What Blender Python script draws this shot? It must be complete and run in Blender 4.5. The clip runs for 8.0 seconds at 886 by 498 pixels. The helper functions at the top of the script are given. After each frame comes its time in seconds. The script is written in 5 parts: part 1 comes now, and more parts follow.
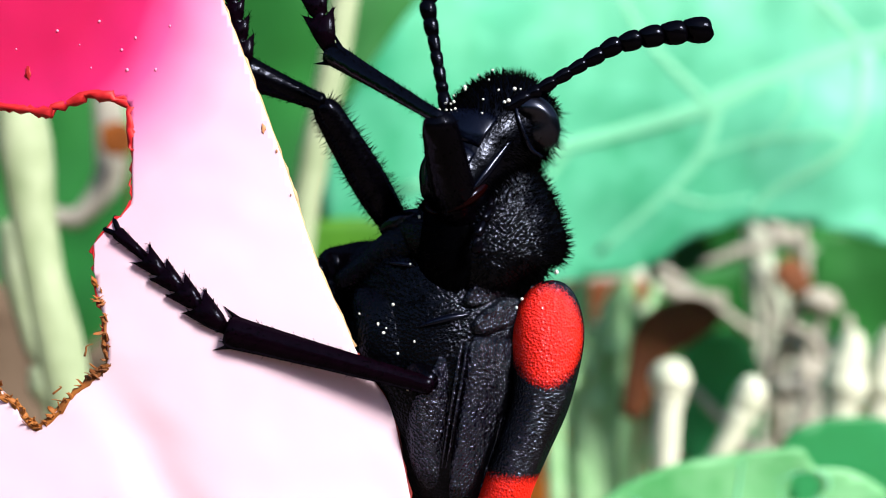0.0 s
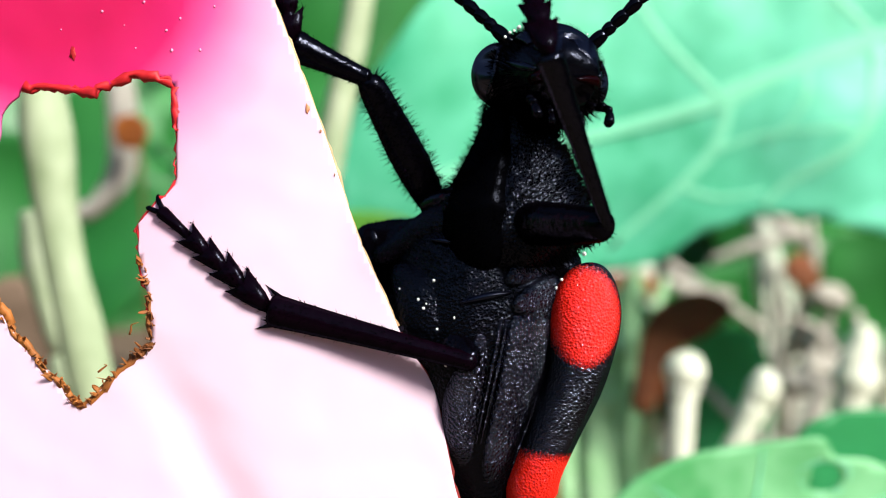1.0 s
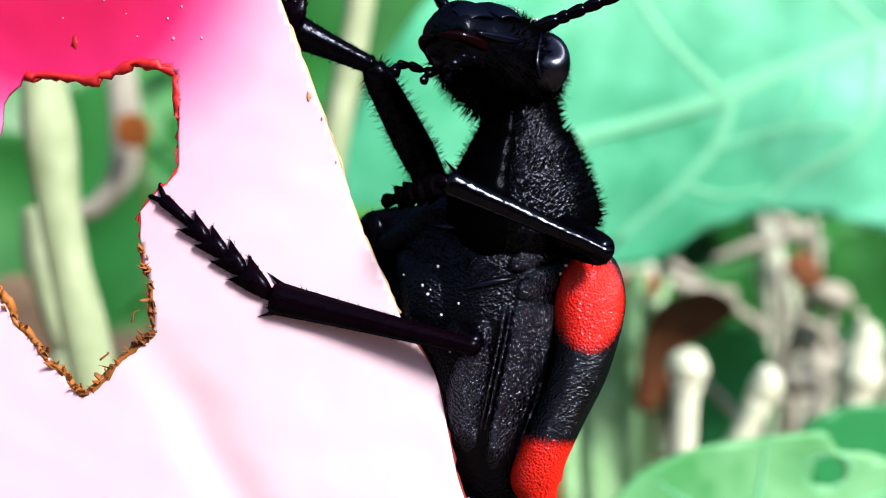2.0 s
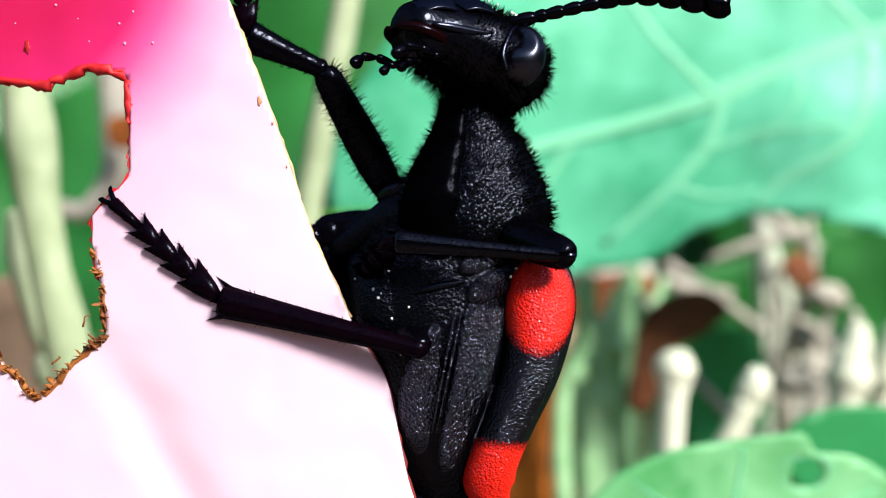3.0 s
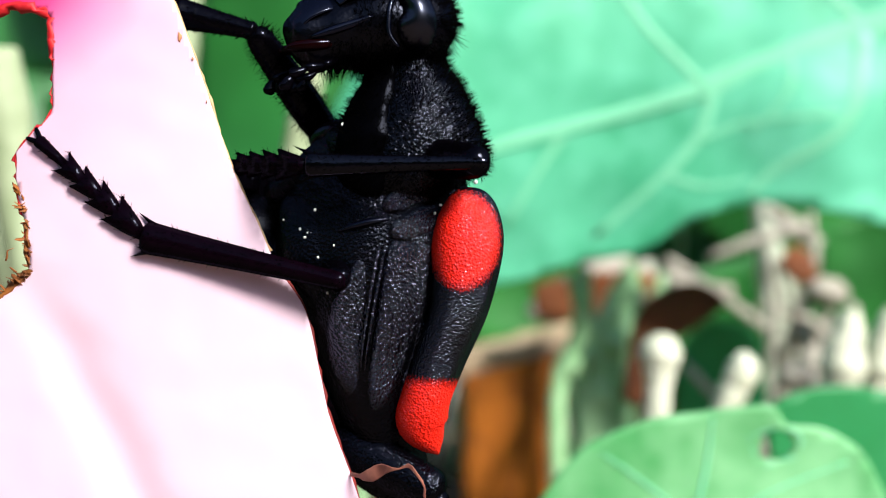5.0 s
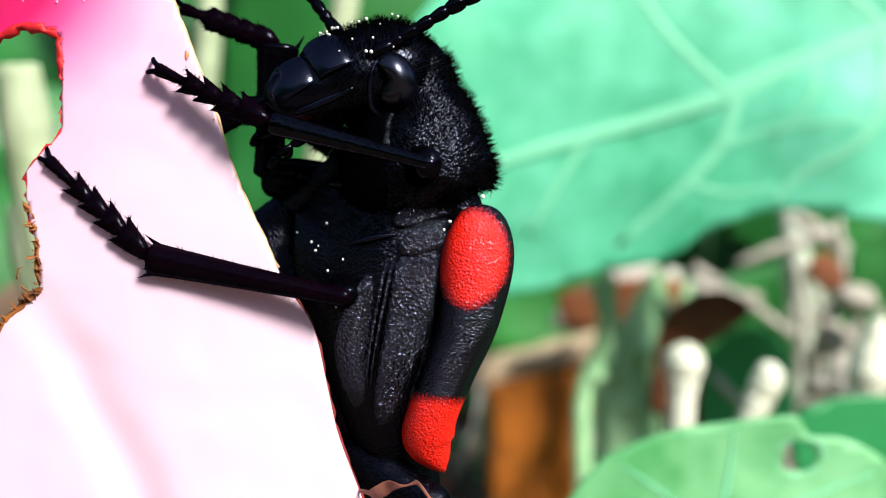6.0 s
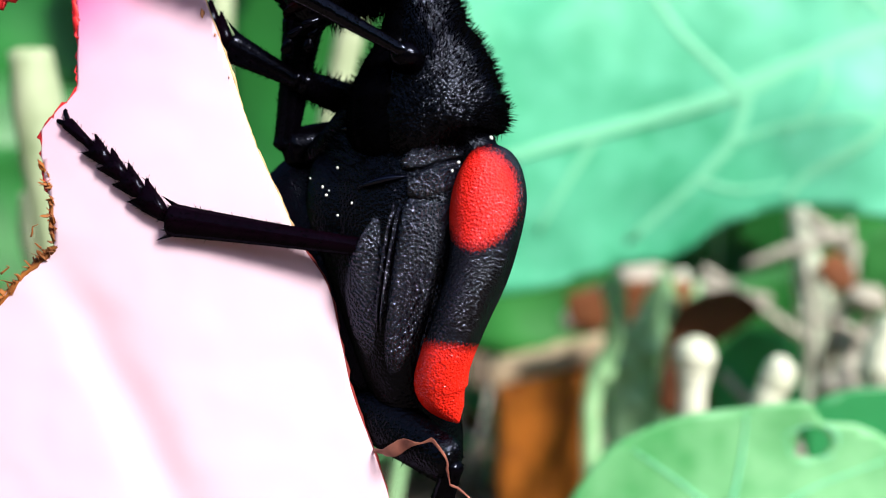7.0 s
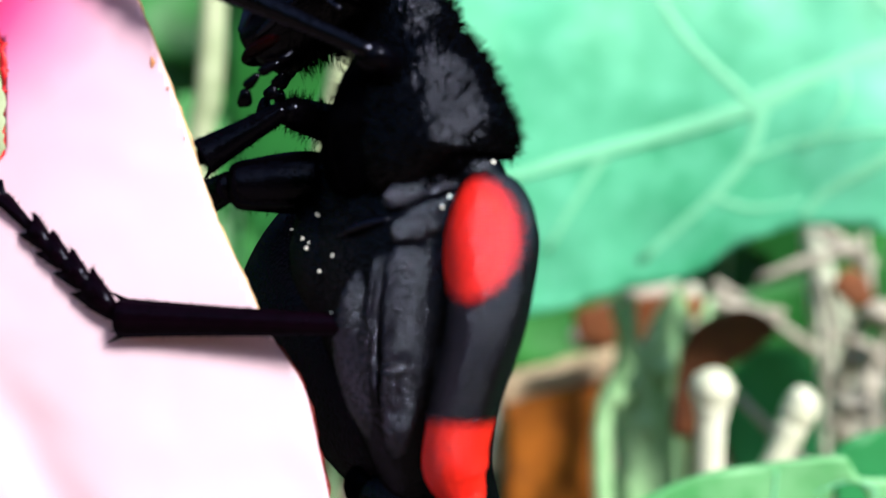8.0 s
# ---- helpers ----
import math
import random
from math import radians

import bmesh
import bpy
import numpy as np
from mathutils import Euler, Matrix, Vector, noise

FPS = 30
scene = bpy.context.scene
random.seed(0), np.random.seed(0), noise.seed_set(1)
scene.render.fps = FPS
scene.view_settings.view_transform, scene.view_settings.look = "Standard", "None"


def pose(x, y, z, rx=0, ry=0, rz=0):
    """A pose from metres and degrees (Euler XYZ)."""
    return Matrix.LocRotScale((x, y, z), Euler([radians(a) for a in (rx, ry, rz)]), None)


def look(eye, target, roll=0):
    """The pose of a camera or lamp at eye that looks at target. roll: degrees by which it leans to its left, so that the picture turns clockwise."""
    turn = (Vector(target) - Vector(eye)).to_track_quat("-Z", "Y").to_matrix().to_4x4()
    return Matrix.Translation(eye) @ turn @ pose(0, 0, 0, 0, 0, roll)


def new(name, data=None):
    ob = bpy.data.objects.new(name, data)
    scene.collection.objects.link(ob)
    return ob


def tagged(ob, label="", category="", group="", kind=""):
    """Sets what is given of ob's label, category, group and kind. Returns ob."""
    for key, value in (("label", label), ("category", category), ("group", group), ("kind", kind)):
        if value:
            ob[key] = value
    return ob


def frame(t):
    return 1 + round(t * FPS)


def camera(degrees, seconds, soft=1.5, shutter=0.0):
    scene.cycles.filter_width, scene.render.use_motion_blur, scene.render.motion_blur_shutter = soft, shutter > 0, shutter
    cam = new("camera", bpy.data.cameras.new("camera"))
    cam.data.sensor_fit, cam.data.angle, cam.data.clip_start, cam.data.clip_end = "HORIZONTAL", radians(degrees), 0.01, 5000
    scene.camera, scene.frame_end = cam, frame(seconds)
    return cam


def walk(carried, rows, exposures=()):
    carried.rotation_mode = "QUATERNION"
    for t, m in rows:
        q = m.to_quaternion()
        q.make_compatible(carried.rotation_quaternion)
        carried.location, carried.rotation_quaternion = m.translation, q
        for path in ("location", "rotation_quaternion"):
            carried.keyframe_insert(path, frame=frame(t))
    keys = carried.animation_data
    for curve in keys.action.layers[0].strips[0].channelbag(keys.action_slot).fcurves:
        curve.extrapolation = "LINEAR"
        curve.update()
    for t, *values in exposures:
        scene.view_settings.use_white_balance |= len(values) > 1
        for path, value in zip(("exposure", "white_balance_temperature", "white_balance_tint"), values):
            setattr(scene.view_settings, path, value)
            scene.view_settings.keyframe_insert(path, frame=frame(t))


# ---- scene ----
# lengths below are in millimetres unless a name says otherwise
MM = 0.001
cam = camera(46.0, 8.0, soft=1.0)
cam.data.dof.use_dof = True
cam.data.dof.focus_distance = 35.6 * MM
cam.data.dof.aperture_fstop = 54.0
walk(cam, [
    (0, pose(-0.00000, -0.03599, 0.00002, 90.000, -0.001, 0.000)),
    (0.5, pose(-0.00080, -0.03635, -0.00041, 90.042, 0.065, 0.090)),
    (1, pose(-0.00138, -0.03617, -0.00059, 89.860, -0.097, 0.157)),
    (1.2, pose(-0.00114, -0.03571, -0.00049, 89.867, -0.099, 0.154)),
    (2.3, pose(-0.00138, -0.03632, -0.00130, 89.969, 0.066, 0.364)),
    (2.5, pose(-0.00029, -0.03603, -0.00134, 89.974, 0.101, 0.384)),
    (3, pose(0.00048, -0.03625, -0.00094, 89.942, 0.075, 0.469)),
    (3.5, pose(0.00292, -0.03550, -0.00132, 90.200, 0.205, 0.581)),
    (4, pose(0.00397, -0.03568, -0.00297, 90.522, 0.514, 0.749)),
    (4.5, pose(0.00361, -0.03615, -0.00236, 90.223, 0.218, 1.101)),
    (4.7, pose(0.00365, -0.03645, -0.00299, 90.236, 0.192, 1.119)),
    (5.8, pose(0.00436, -0.03632, -0.00388, 90.837, 0.626, 2.343)),
    (6, pose(0.00448, -0.03631, -0.00328, 90.821, 0.642, 2.706)),
    (6.5, pose(0.00418, -0.03597, -0.00402, 90.900, 0.459, 2.830)),
    (7, pose(0.00419, -0.03613, -0.00498, 91.241, 0.456, 3.124)),
    (7.5, pose(0.00353, -0.03519, -0.00408, 91.470, 0.846, 3.162)),
    (8, pose(0.00417, -0.03034, -0.00232, 91.532, 0.876, 3.454)),
])

# ---- light ----
world = bpy.data.worlds.new("sky")
scene.world = world
world.use_nodes = True
wn = world.node_tree
sky = wn.nodes.new("ShaderNodeTexSky")
sky.sky_type = "NISHITA"
sky.sun_disc = False
sky.sun_elevation = radians(35)
sky.sun_rotation = radians(139)
wn.links.new(sky.outputs[0], wn.nodes["Background"].inputs[0])
wn.nodes["Background"].inputs[1].default_value = 0.085
sun = new("sun", bpy.data.lights.new("sun", "SUN"))
sun.data.energy = 3.8
sun.data.angle = radians(15)
sun.data.color = (1.0, 0.96, 0.9)
sun.matrix_world = look((0.72, -0.82, 0.76), (0, 0, 0))
scene.view_settings.exposure = 1.12


# ---- materials ----
def mat(name, color, rough=0.5, vary=0.25, grain=0.6, bump=0.1, spec=0.5, second=None, sheen=0.0, sss=0.0, coat=0.0):
    """Plain surface with variation at two scales; grain is the fine scale in cycles per millimetre."""
    m = bpy.data.materials.new(name)
    m.use_nodes = True
    nt = m.node_tree
    b = nt.nodes["Principled BSDF"]
    tc = nt.nodes.new("ShaderNodeTexCoord")
    n1, n2 = nt.nodes.new("ShaderNodeTexNoise"), nt.nodes.new("ShaderNodeTexNoise")
    for n, s, d in ((n1, grain * 120, 3), (n2, grain * 1000, 4)):
        n.inputs["Scale"].default_value, n.inputs["Detail"].default_value = s, d
        nt.links.new(tc.outputs["Object"], n.inputs["Vector"])
    ramp = nt.nodes.new("ShaderNodeMix")
    ramp.data_type = "RGBA"
    lo = [c * (1 - vary) for c in color]
    hi = list(second) if second else [min(1, c * (1 + vary)) for c in color]
    ramp.inputs[6].default_value, ramp.inputs[7].default_value = (*lo, 1), (*hi, 1)
    both = nt.nodes.new("ShaderNodeMath")
    both.operation = "MULTIPLY_ADD"
    both.inputs[1].default_value = 0.55
    nt.links.new(n1.outputs[0], both.inputs[0])
    half = nt.nodes.new("ShaderNodeMath")
    half.operation = "MULTIPLY"
    half.inputs[1].default_value = 0.45
    nt.links.new(n2.outputs[0], half.inputs[0])
    nt.links.new(half.outputs[0], both.inputs[2])
    sharp = nt.nodes.new("ShaderNodeMapRange")
    sharp.inputs[1].default_value, sharp.inputs[2].default_value = 0.3, 0.7
    nt.links.new(both.outputs[0], sharp.inputs[0])
    nt.links.new(sharp.outputs[0], ramp.inputs[0])
    nt.links.new(ramp.outputs[2], b.inputs["Base Color"])
    b.inputs["Roughness"].default_value = rough
    b.inputs["Specular IOR Level"].default_value = spec
    b.inputs["Coat Weight"].default_value = coat
    b.inputs["Coat Roughness"].default_value = 0.1
    if sss:
        b.inputs["Subsurface Weight"].default_value = sss
        b.inputs["Subsurface Radius"].default_value = (0.001, 0.0006, 0.0006)
        b.inputs["Subsurface Scale"].default_value = 0.5
    if bump:
        bp = nt.nodes.new("ShaderNodeBump")
        bp.inputs["Strength"].default_value = bump
        bp.inputs["Distance"].default_value = 0.1 * MM / grain
        nt.links.new(n2.outputs[0], bp.inputs["Height"])
        nt.links.new(bp.outputs[0], b.inputs["Normal"])
    return m


def leaf_translucent(m, color, amount=0.4):
    """Lets light through a thin blade."""
    nt = m.node_tree
    out = nt.nodes["Material Output"]
    b = nt.nodes["Principled BSDF"]
    tr = nt.nodes.new("ShaderNodeBsdfTranslucent")
    tr.inputs[0].default_value = (*color, 1)
    mx = nt.nodes.new("ShaderNodeMixShader")
    mx.inputs[0].default_value = amount
    nt.links.new(b.outputs[0], mx.inputs[1])
    nt.links.new(tr.outputs[0], mx.inputs[2])
    nt.links.new(mx.outputs[0], out.inputs[0])
    return m




def gloss(m, amount, rough):
    """Black insect shell: no shine of its own kind but a thin even gloss laid over it."""
    nt = m.node_tree
    b = nt.nodes["Principled BSDF"]
    b.inputs["Specular IOR Level"].default_value = 0.0
    g = nt.nodes.new("ShaderNodeBsdfGlossy")
    g.inputs["Color"].default_value = (amount * 0.84, amount * 0.93, amount * 1.28, 1)
    g.inputs["Roughness"].default_value = rough
    if b.inputs["Normal"].links:
        nt.links.new(b.inputs["Normal"].links[0].from_socket, g.inputs["Normal"])
    add = nt.nodes.new("ShaderNodeAddShader")
    out = nt.nodes["Material Output"]
    nt.links.new(b.outputs[0], add.inputs[0])
    nt.links.new(g.outputs[0], add.inputs[1])
    nt.links.new(add.outputs[0], out.inputs["Surface"])
    return m


def pitted(name, color, rough, cells, depth, spec):
    """Chitin with fine pits: cells per millimetre, and their relief."""
    m = mat(name, color, rough, 0.4, 2.0, 0.0, spec)
    nt = m.node_tree
    b = nt.nodes["Principled BSDF"]
    tc = nt.nodes.new("ShaderNodeTexCoord")
    vo = nt.nodes.new("ShaderNodeTexVoronoi")
    vo.inputs["Scale"].default_value = cells * 1000
    vo.inputs["Randomness"].default_value = 1.0
    nz = nt.nodes.new("ShaderNodeTexNoise")
    nz.inputs["Scale"].default_value = cells * 2400
    nt.links.new(tc.outputs["Object"], vo.inputs["Vector"])
    nt.links.new(tc.outputs["Object"], nz.inputs["Vector"])
    ad = nt.nodes.new("ShaderNodeMath")
    ad.operation = "MULTIPLY_ADD"
    ad.inputs[1].default_value = 0.5
    nt.links.new(nz.outputs[0], ad.inputs[0])
    nt.links.new(vo.outputs["Distance"], ad.inputs[2])
    bp = nt.nodes.new("ShaderNodeBump")
    bp.inputs["Strength"].default_value = 1.0
    bp.inputs["Distance"].default_value = depth * MM
    nt.links.new(ad.outputs[0], bp.inputs["Height"])
    nt.links.new(bp.outputs[0], b.inputs["Normal"])
    return gloss(m, spec, rough)


M_SHELL = gloss(mat("black_chitin", (0.0005, 0.0005, 0.0008), 0.18, 0.4, 2.0, 0.5, 0.08), 0.0008, 0.16)
M_ROUGH = pitted("punctate_chitin", (0.0005, 0.0005, 0.0009), 0.10, 8.5, 0.034, 0.014)
M_CROWN = pitted("smooth_punctured_chitin", (0.0005, 0.0005, 0.0012), 0.24, 7.0, 0.010, 0.014)
M_PLATE = pitted("granular_chitin", (0.0007, 0.0007, 0.0014), 0.10, 9.5, 0.07, 0.048)
M_SMOOTH = gloss(mat("polished_chitin", (0.0006, 0.0008, 0.0032), 0.15, 0.3, 1.0, 0.3, 0.5), 0.028, 0.22)
M_EYE = gloss(mat("compound_eye", (0.0008, 0.0008, 0.002), 0.2, 0.3, 6.0, 0.15, 0.9), 0.05, 0.26)
M_LEG = gloss(mat("leg_chitin", (0.0007, 0.0005, 0.0011), 0.2, 0.4, 3.0, 1.0, 0.16), 0.009, 0.15)
M_TARSUS = gloss(mat("purple_black_foot", (0.0022, 0.0005, 0.0018), 0.3, 0.4, 3.0, 0.8, 0.1), 0.005, 0.2)
M_TIBIA = gloss(mat("polished_shin", (0.0006, 0.0005, 0.001), 0.15, 0.3, 2.0, 0.9, 0.5), 0.02, 0.09)
M_HAIR = mat("black_seta", (0.0008, 0.0008, 0.0008), 0.5, 0.2, 1.0, 0.0, 0.0)
M_POLLEN = mat("pale_pollen", (0.8, 0.8, 0.76), 0.5, 0.1, 4.0, 0.1)
M_MOUTH = gloss(mat("dark_red_mouthpart", (0.0045, 0.0004, 0.0004), 0.25, 0.5, 2.0, 0.4), 0.008, 0.15)
M_RIM = mat("dried_petal_edge", (0.42, 0.17, 0.06), 0.7, 0.5, 1.5, 0.5, second=(0.78, 0.52, 0.28))
M_REDRIM = mat("dried_red_edge", (0.36, 0.002, 0.006), 0.6, 0.6, 1.5, 0.5, second=(0.7, 0.008, 0.015))
M_CURL = mat("dried_pink_shred", (0.16, 0.02, 0.014), 0.7, 0.5, 1.5, 0.5, second=(0.62, 0.24, 0.16))
M_DARKRIM = mat("dark_dried_edge", (0.10, 0.004, 0.004), 0.7, 0.6, 1.5, 0.5, second=(0.36, 0.02, 0.012))
M_BROWNRIM = mat("crisp_brown_edge", (0.16, 0.04, 0.01), 0.7, 0.6, 1.2, 0.6, second=(0.46, 0.15, 0.02))
M_SPECK = mat("pink_speck", (0.78, 0.22, 0.38), 0.5, 0.15, 4.0, 0.1)
M_BLEMISH = mat("orange_blemish", (0.5, 0.12, 0.03), 0.7, 0.5, 1.5, 0.5, second=(0.75, 0.34, 0.16))
M_PALE = mat("pale_stalk", (0.56, 0.60, 0.42), 0.6, 0.2, 0.4, 0.3, second=(0.74, 0.74, 0.62))
# pale stalk toned down: shade behind the petal is put into this colour
M_SHADESTEM = mat("shade_toned_stalk", (0.24, 0.32, 0.16), 0.65, 0.2, 0.3, 0.4, second=(0.46, 0.52, 0.34))
M_LEAF = leaf_translucent(mat("mint_leaf", (0.04, 0.53, 0.24), 0.5, 0.3, 0.2, 0.3, second=(0.21, 0.78, 0.53)), (0.14, 0.72, 0.4), 0.28)
M_VEIN = leaf_translucent(mat("pale_vein", (0.25, 0.76, 0.48), 0.5, 0.15, 0.1, 0.1), (0.35, 0.8, 0.5), 0.3)
M_LOWLEAF = leaf_translucent(mat("light_green_leaf", (0.06, 0.46, 0.12), 0.5, 0.3, 0.35, 0.3, second=(0.40, 0.84, 0.46)), (0.2, 0.66, 0.22), 0.35)
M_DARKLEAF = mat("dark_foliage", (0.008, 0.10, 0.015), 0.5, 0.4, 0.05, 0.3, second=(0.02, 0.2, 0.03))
M_MIDLEAF = leaf_translucent(mat("mid_green_leaf", (0.02, 0.32, 0.08), 0.5, 0.3, 0.1, 0.3, second=(0.05, 0.42, 0.16)), (0.05, 0.4, 0.08), 0.3)
M_OLIVELEAF = leaf_translucent(mat("yellow_green_leaf", (0.05, 0.22, 0.01), 0.5, 0.3, 0.1, 0.3, second=(0.10, 0.32, 0.02)), (0.1, 0.35, 0.02), 0.3)
M_GRIT = mat("grey_grit", (0.07, 0.05, 0.035), 0.9, 0.5, 0.2, 0.6, second=(0.30, 0.25, 0.2))
M_SOIL = mat("dark_soil", (0.07, 0.045, 0.028), 0.95, 0.5, 0.16, 0.8, 0.1, second=(0.24, 0.17, 0.12))
M_TWIG = mat("grey_twig", (0.30, 0.27, 0.22), 0.8, 0.4, 0.3, 0.5, second=(0.56, 0.52, 0.44))
M_DRYSTEM = mat("bleached_stem", (0.40, 0.48, 0.34), 0.8, 0.3, 0.3, 0.5, second=(0.70, 0.72, 0.6))
M_DEAD = mat("dead_leaf", (0.08, 0.02, 0.004), 0.8, 0.5, 0.2, 0.5, second=(0.22, 0.06, 0.01))
M_BRICK = mat("orange_brick", (0.34, 0.06, 0.005), 0.85, 0.7, 0.12, 0.6, second=(0.85, 0.25, 0.018))
M_MORTAR = mat("pale_mortar", (0.50, 0.36, 0.23), 0.9, 0.3, 0.1, 0.5)
M_GREENSTEM = mat("green_stem", (0.22, 0.55, 0.2), 0.6, 0.3, 0.2, 0.3, second=(0.5, 0.76, 0.45))


FLOWER = (-6.63, 3, -30.78)
BLUSH = (-15.28, 0, 10.56)


def petal_material():
    m = mat("pink_petal", (0.86, 0.74, 0.82), 0.55, 0.03, 0.4, 0.12, 0.3, sss=0.0)
    nt = m.node_tree
    b = nt.nodes["Principled BSDF"]
    tc = nt.nodes.new("ShaderNodeTexCoord")
    nz = nt.nodes.new("ShaderNodeTexNoise")
    nz.inputs["Scale"].default_value = 120
    nt.links.new(tc.outputs["Object"], nz.inputs["Vector"])
    # blush: deep magenta round the petal's outer corner, fading through pink
    sub = nt.nodes.new("ShaderNodeVectorMath")
    sub.operation = "SUBTRACT"
    sub.inputs[1].default_value = [(a - o) * MM for a, o in zip(BLUSH, FLOWER)]
    nt.links.new(tc.outputs["Object"], sub.inputs[0])
    mul = nt.nodes.new("ShaderNodeVectorMath")
    mul.operation = "MULTIPLY"
    mul.inputs[1].default_value = (1 / (5.3 * MM), 0, 1 / (5.7 * MM))
    nt.links.new(sub.outputs[0], mul.inputs[0])
    ln = nt.nodes.new("ShaderNodeVectorMath")
    ln.operation = "LENGTH"
    nt.links.new(mul.outputs[0], ln.inputs[0])
    add = nt.nodes.new("ShaderNodeMath")
    add.operation = "MULTIPLY_ADD"
    add.inputs[1].default_value = 0.35
    nt.links.new(nz.outputs[0], add.inputs[0])
    nt.links.new(ln.outputs["Value"], add.inputs[2])
    ramp = nt.nodes.new("ShaderNodeValToRGB")
    mr = nt.nodes.new("ShaderNodeMapRange")
    mr.inputs[1].default_value, mr.inputs[2].default_value = 0.9, 2.5
    nt.links.new(add.outputs[0], mr.inputs[0])
    nt.links.new(mr.outputs[0], ramp.inputs[0])
    e = ramp.color_ramp.elements
    e[0].position, e[0].color = 0.0, (0.60, 0.005, 0.085, 1)
    e[1].position, e[1].color = 1.0, (0.84, 0.62, 0.74, 1)
    for p, c in ((0.2, (0.68, 0.012, 0.14, 1)), (0.32, (0.82, 0.09, 0.32, 1)), (0.46, (0.85, 0.30, 0.55, 1)), (0.64, (0.86, 0.54, 0.70, 1))):
        k = e.new(p)
        k.color = c
    nt.links.new(ramp.outputs[0], b.inputs["Base Color"])
    return leaf_translucent(m, (0.85, 0.55, 0.7), 0.2)


M_PETAL = petal_material()


def elytron_material():
    """Black wing case with red bands: a humeral spot and a hind band."""
    m = pitted("wing_case", (0.0006, 0.0006, 0.0009), 0.09, 11.0, 0.055, 0.045)
    nt = m.node_tree
    b = nt.nodes["Principled BSDF"]
    old = b.inputs["Base Color"].links[0].from_socket
    tc = nt.nodes.new("ShaderNodeTexCoord")
    nz = nt.nodes.new("ShaderNodeTexNoise")
    nz.inputs["Scale"].default_value, nz.inputs["Detail"].default_value = 13000, 2
    nt.links.new(tc.outputs["Object"], nz.inputs["Vector"])
    masks = []
    for c, r in SPOTS:
        sub = nt.nodes.new("ShaderNodeVectorMath")
        sub.operation = "SUBTRACT"
        sub.inputs[1].default_value = [(a - o) * MM for a, o in zip(c, B0)]
        nt.links.new(tc.outputs["Object"], sub.inputs[0])
        mul = nt.nodes.new("ShaderNodeVectorMath")
        mul.operation = "MULTIPLY"
        mul.inputs[1].default_value = [1 / (a * MM) for a in r]
        nt.links.new(sub.outputs[0], mul.inputs[0])
        ln = nt.nodes.new("ShaderNodeVectorMath")
        ln.operation = "LENGTH"
        nt.links.new(mul.outputs[0], ln.inputs[0])
        ad = nt.nodes.new("ShaderNodeMath")
        ad.operation = "MULTIPLY_ADD"
        ad.inputs[1].default_value = 0.44
        nt.links.new(nz.outputs[0], ad.inputs[0])
        nt.links.new(ln.outputs["Value"], ad.inputs[2])
        mr = nt.nodes.new("ShaderNodeMapRange")
        mr.inputs[1].default_value, mr.inputs[2].default_value = 1.34, 1.08
        nt.links.new(ad.outputs[0], mr.inputs[0])
        masks.append(mr.outputs[0])
    mx = nt.nodes.new("ShaderNodeMath")
    mx.operation = "MAXIMUM"
    nt.links.new(masks[0], mx.inputs[0])
    nt.links.new(masks[1], mx.inputs[1])
    col = nt.nodes.new("ShaderNodeMix")
    col.data_type = "RGBA"
    nt.links.new(mx.outputs[0], col.inputs[0])
    nt.links.new(old, col.inputs[6])
    col.inputs[7].default_value = (0.8, 0.016, 0.006, 1)
    nt.links.new(col.outputs[2], b.inputs["Base Color"])
    return m


# ---- mesh helpers ----
def empty(name, origin):
    ob = new(name)
    ob.empty_display_size = 0.002
    ob.location = Vector(origin) * MM
    ob["at"] = list(origin)
    return ob


def part(name, bm, material, parent=None, label="", origin=None, smooth=True):
    """Links a bmesh drawn in scene millimetres as one mesh object under its parent, with its origin at the given place."""
    o = Vector(origin if origin is not None else (parent["at"] if parent else (0, 0, 0)))
    for v in bm.verts:
        v.co = (v.co - o) * MM
    bmesh.ops.recalc_face_normals(bm, faces=bm.faces)
    me = bpy.data.meshes.new(name)
    bm.to_mesh(me)
    bm.free()
    if smooth:
        me.polygons.foreach_set("use_smooth", [True] * len(me.polygons))
    me.materials.append(material)
    ob = new(name, me)
    ob["at"] = list(o)
    base = Vector(parent["at"]) if parent else Vector((0, 0, 0))
    ob.location = (o - base) * MM
    if parent:
        ob.parent = parent
    if label:
        ob["label"] = label
    return ob


def spline(points, steps):
    """Catmull-Rom through tuples of any length."""
    p = [np.array(q, float) for q in points]
    p = [2 * p[0] - p[1]] + p + [2 * p[-1] - p[-2]]
    out = []
    for i in range(1, len(p) - 2):
        for k in range(steps):
            s = k / steps
            a, b, c, d = p[i - 1:i + 3]
            out.append(0.5 * (2 * b + (c - a) * s + (2 * a - 5 * b + 4 * c - d) * s * s + (3 * b - a - 3 * c + d) * s ** 3))
    out.append(p[-2])
    return out


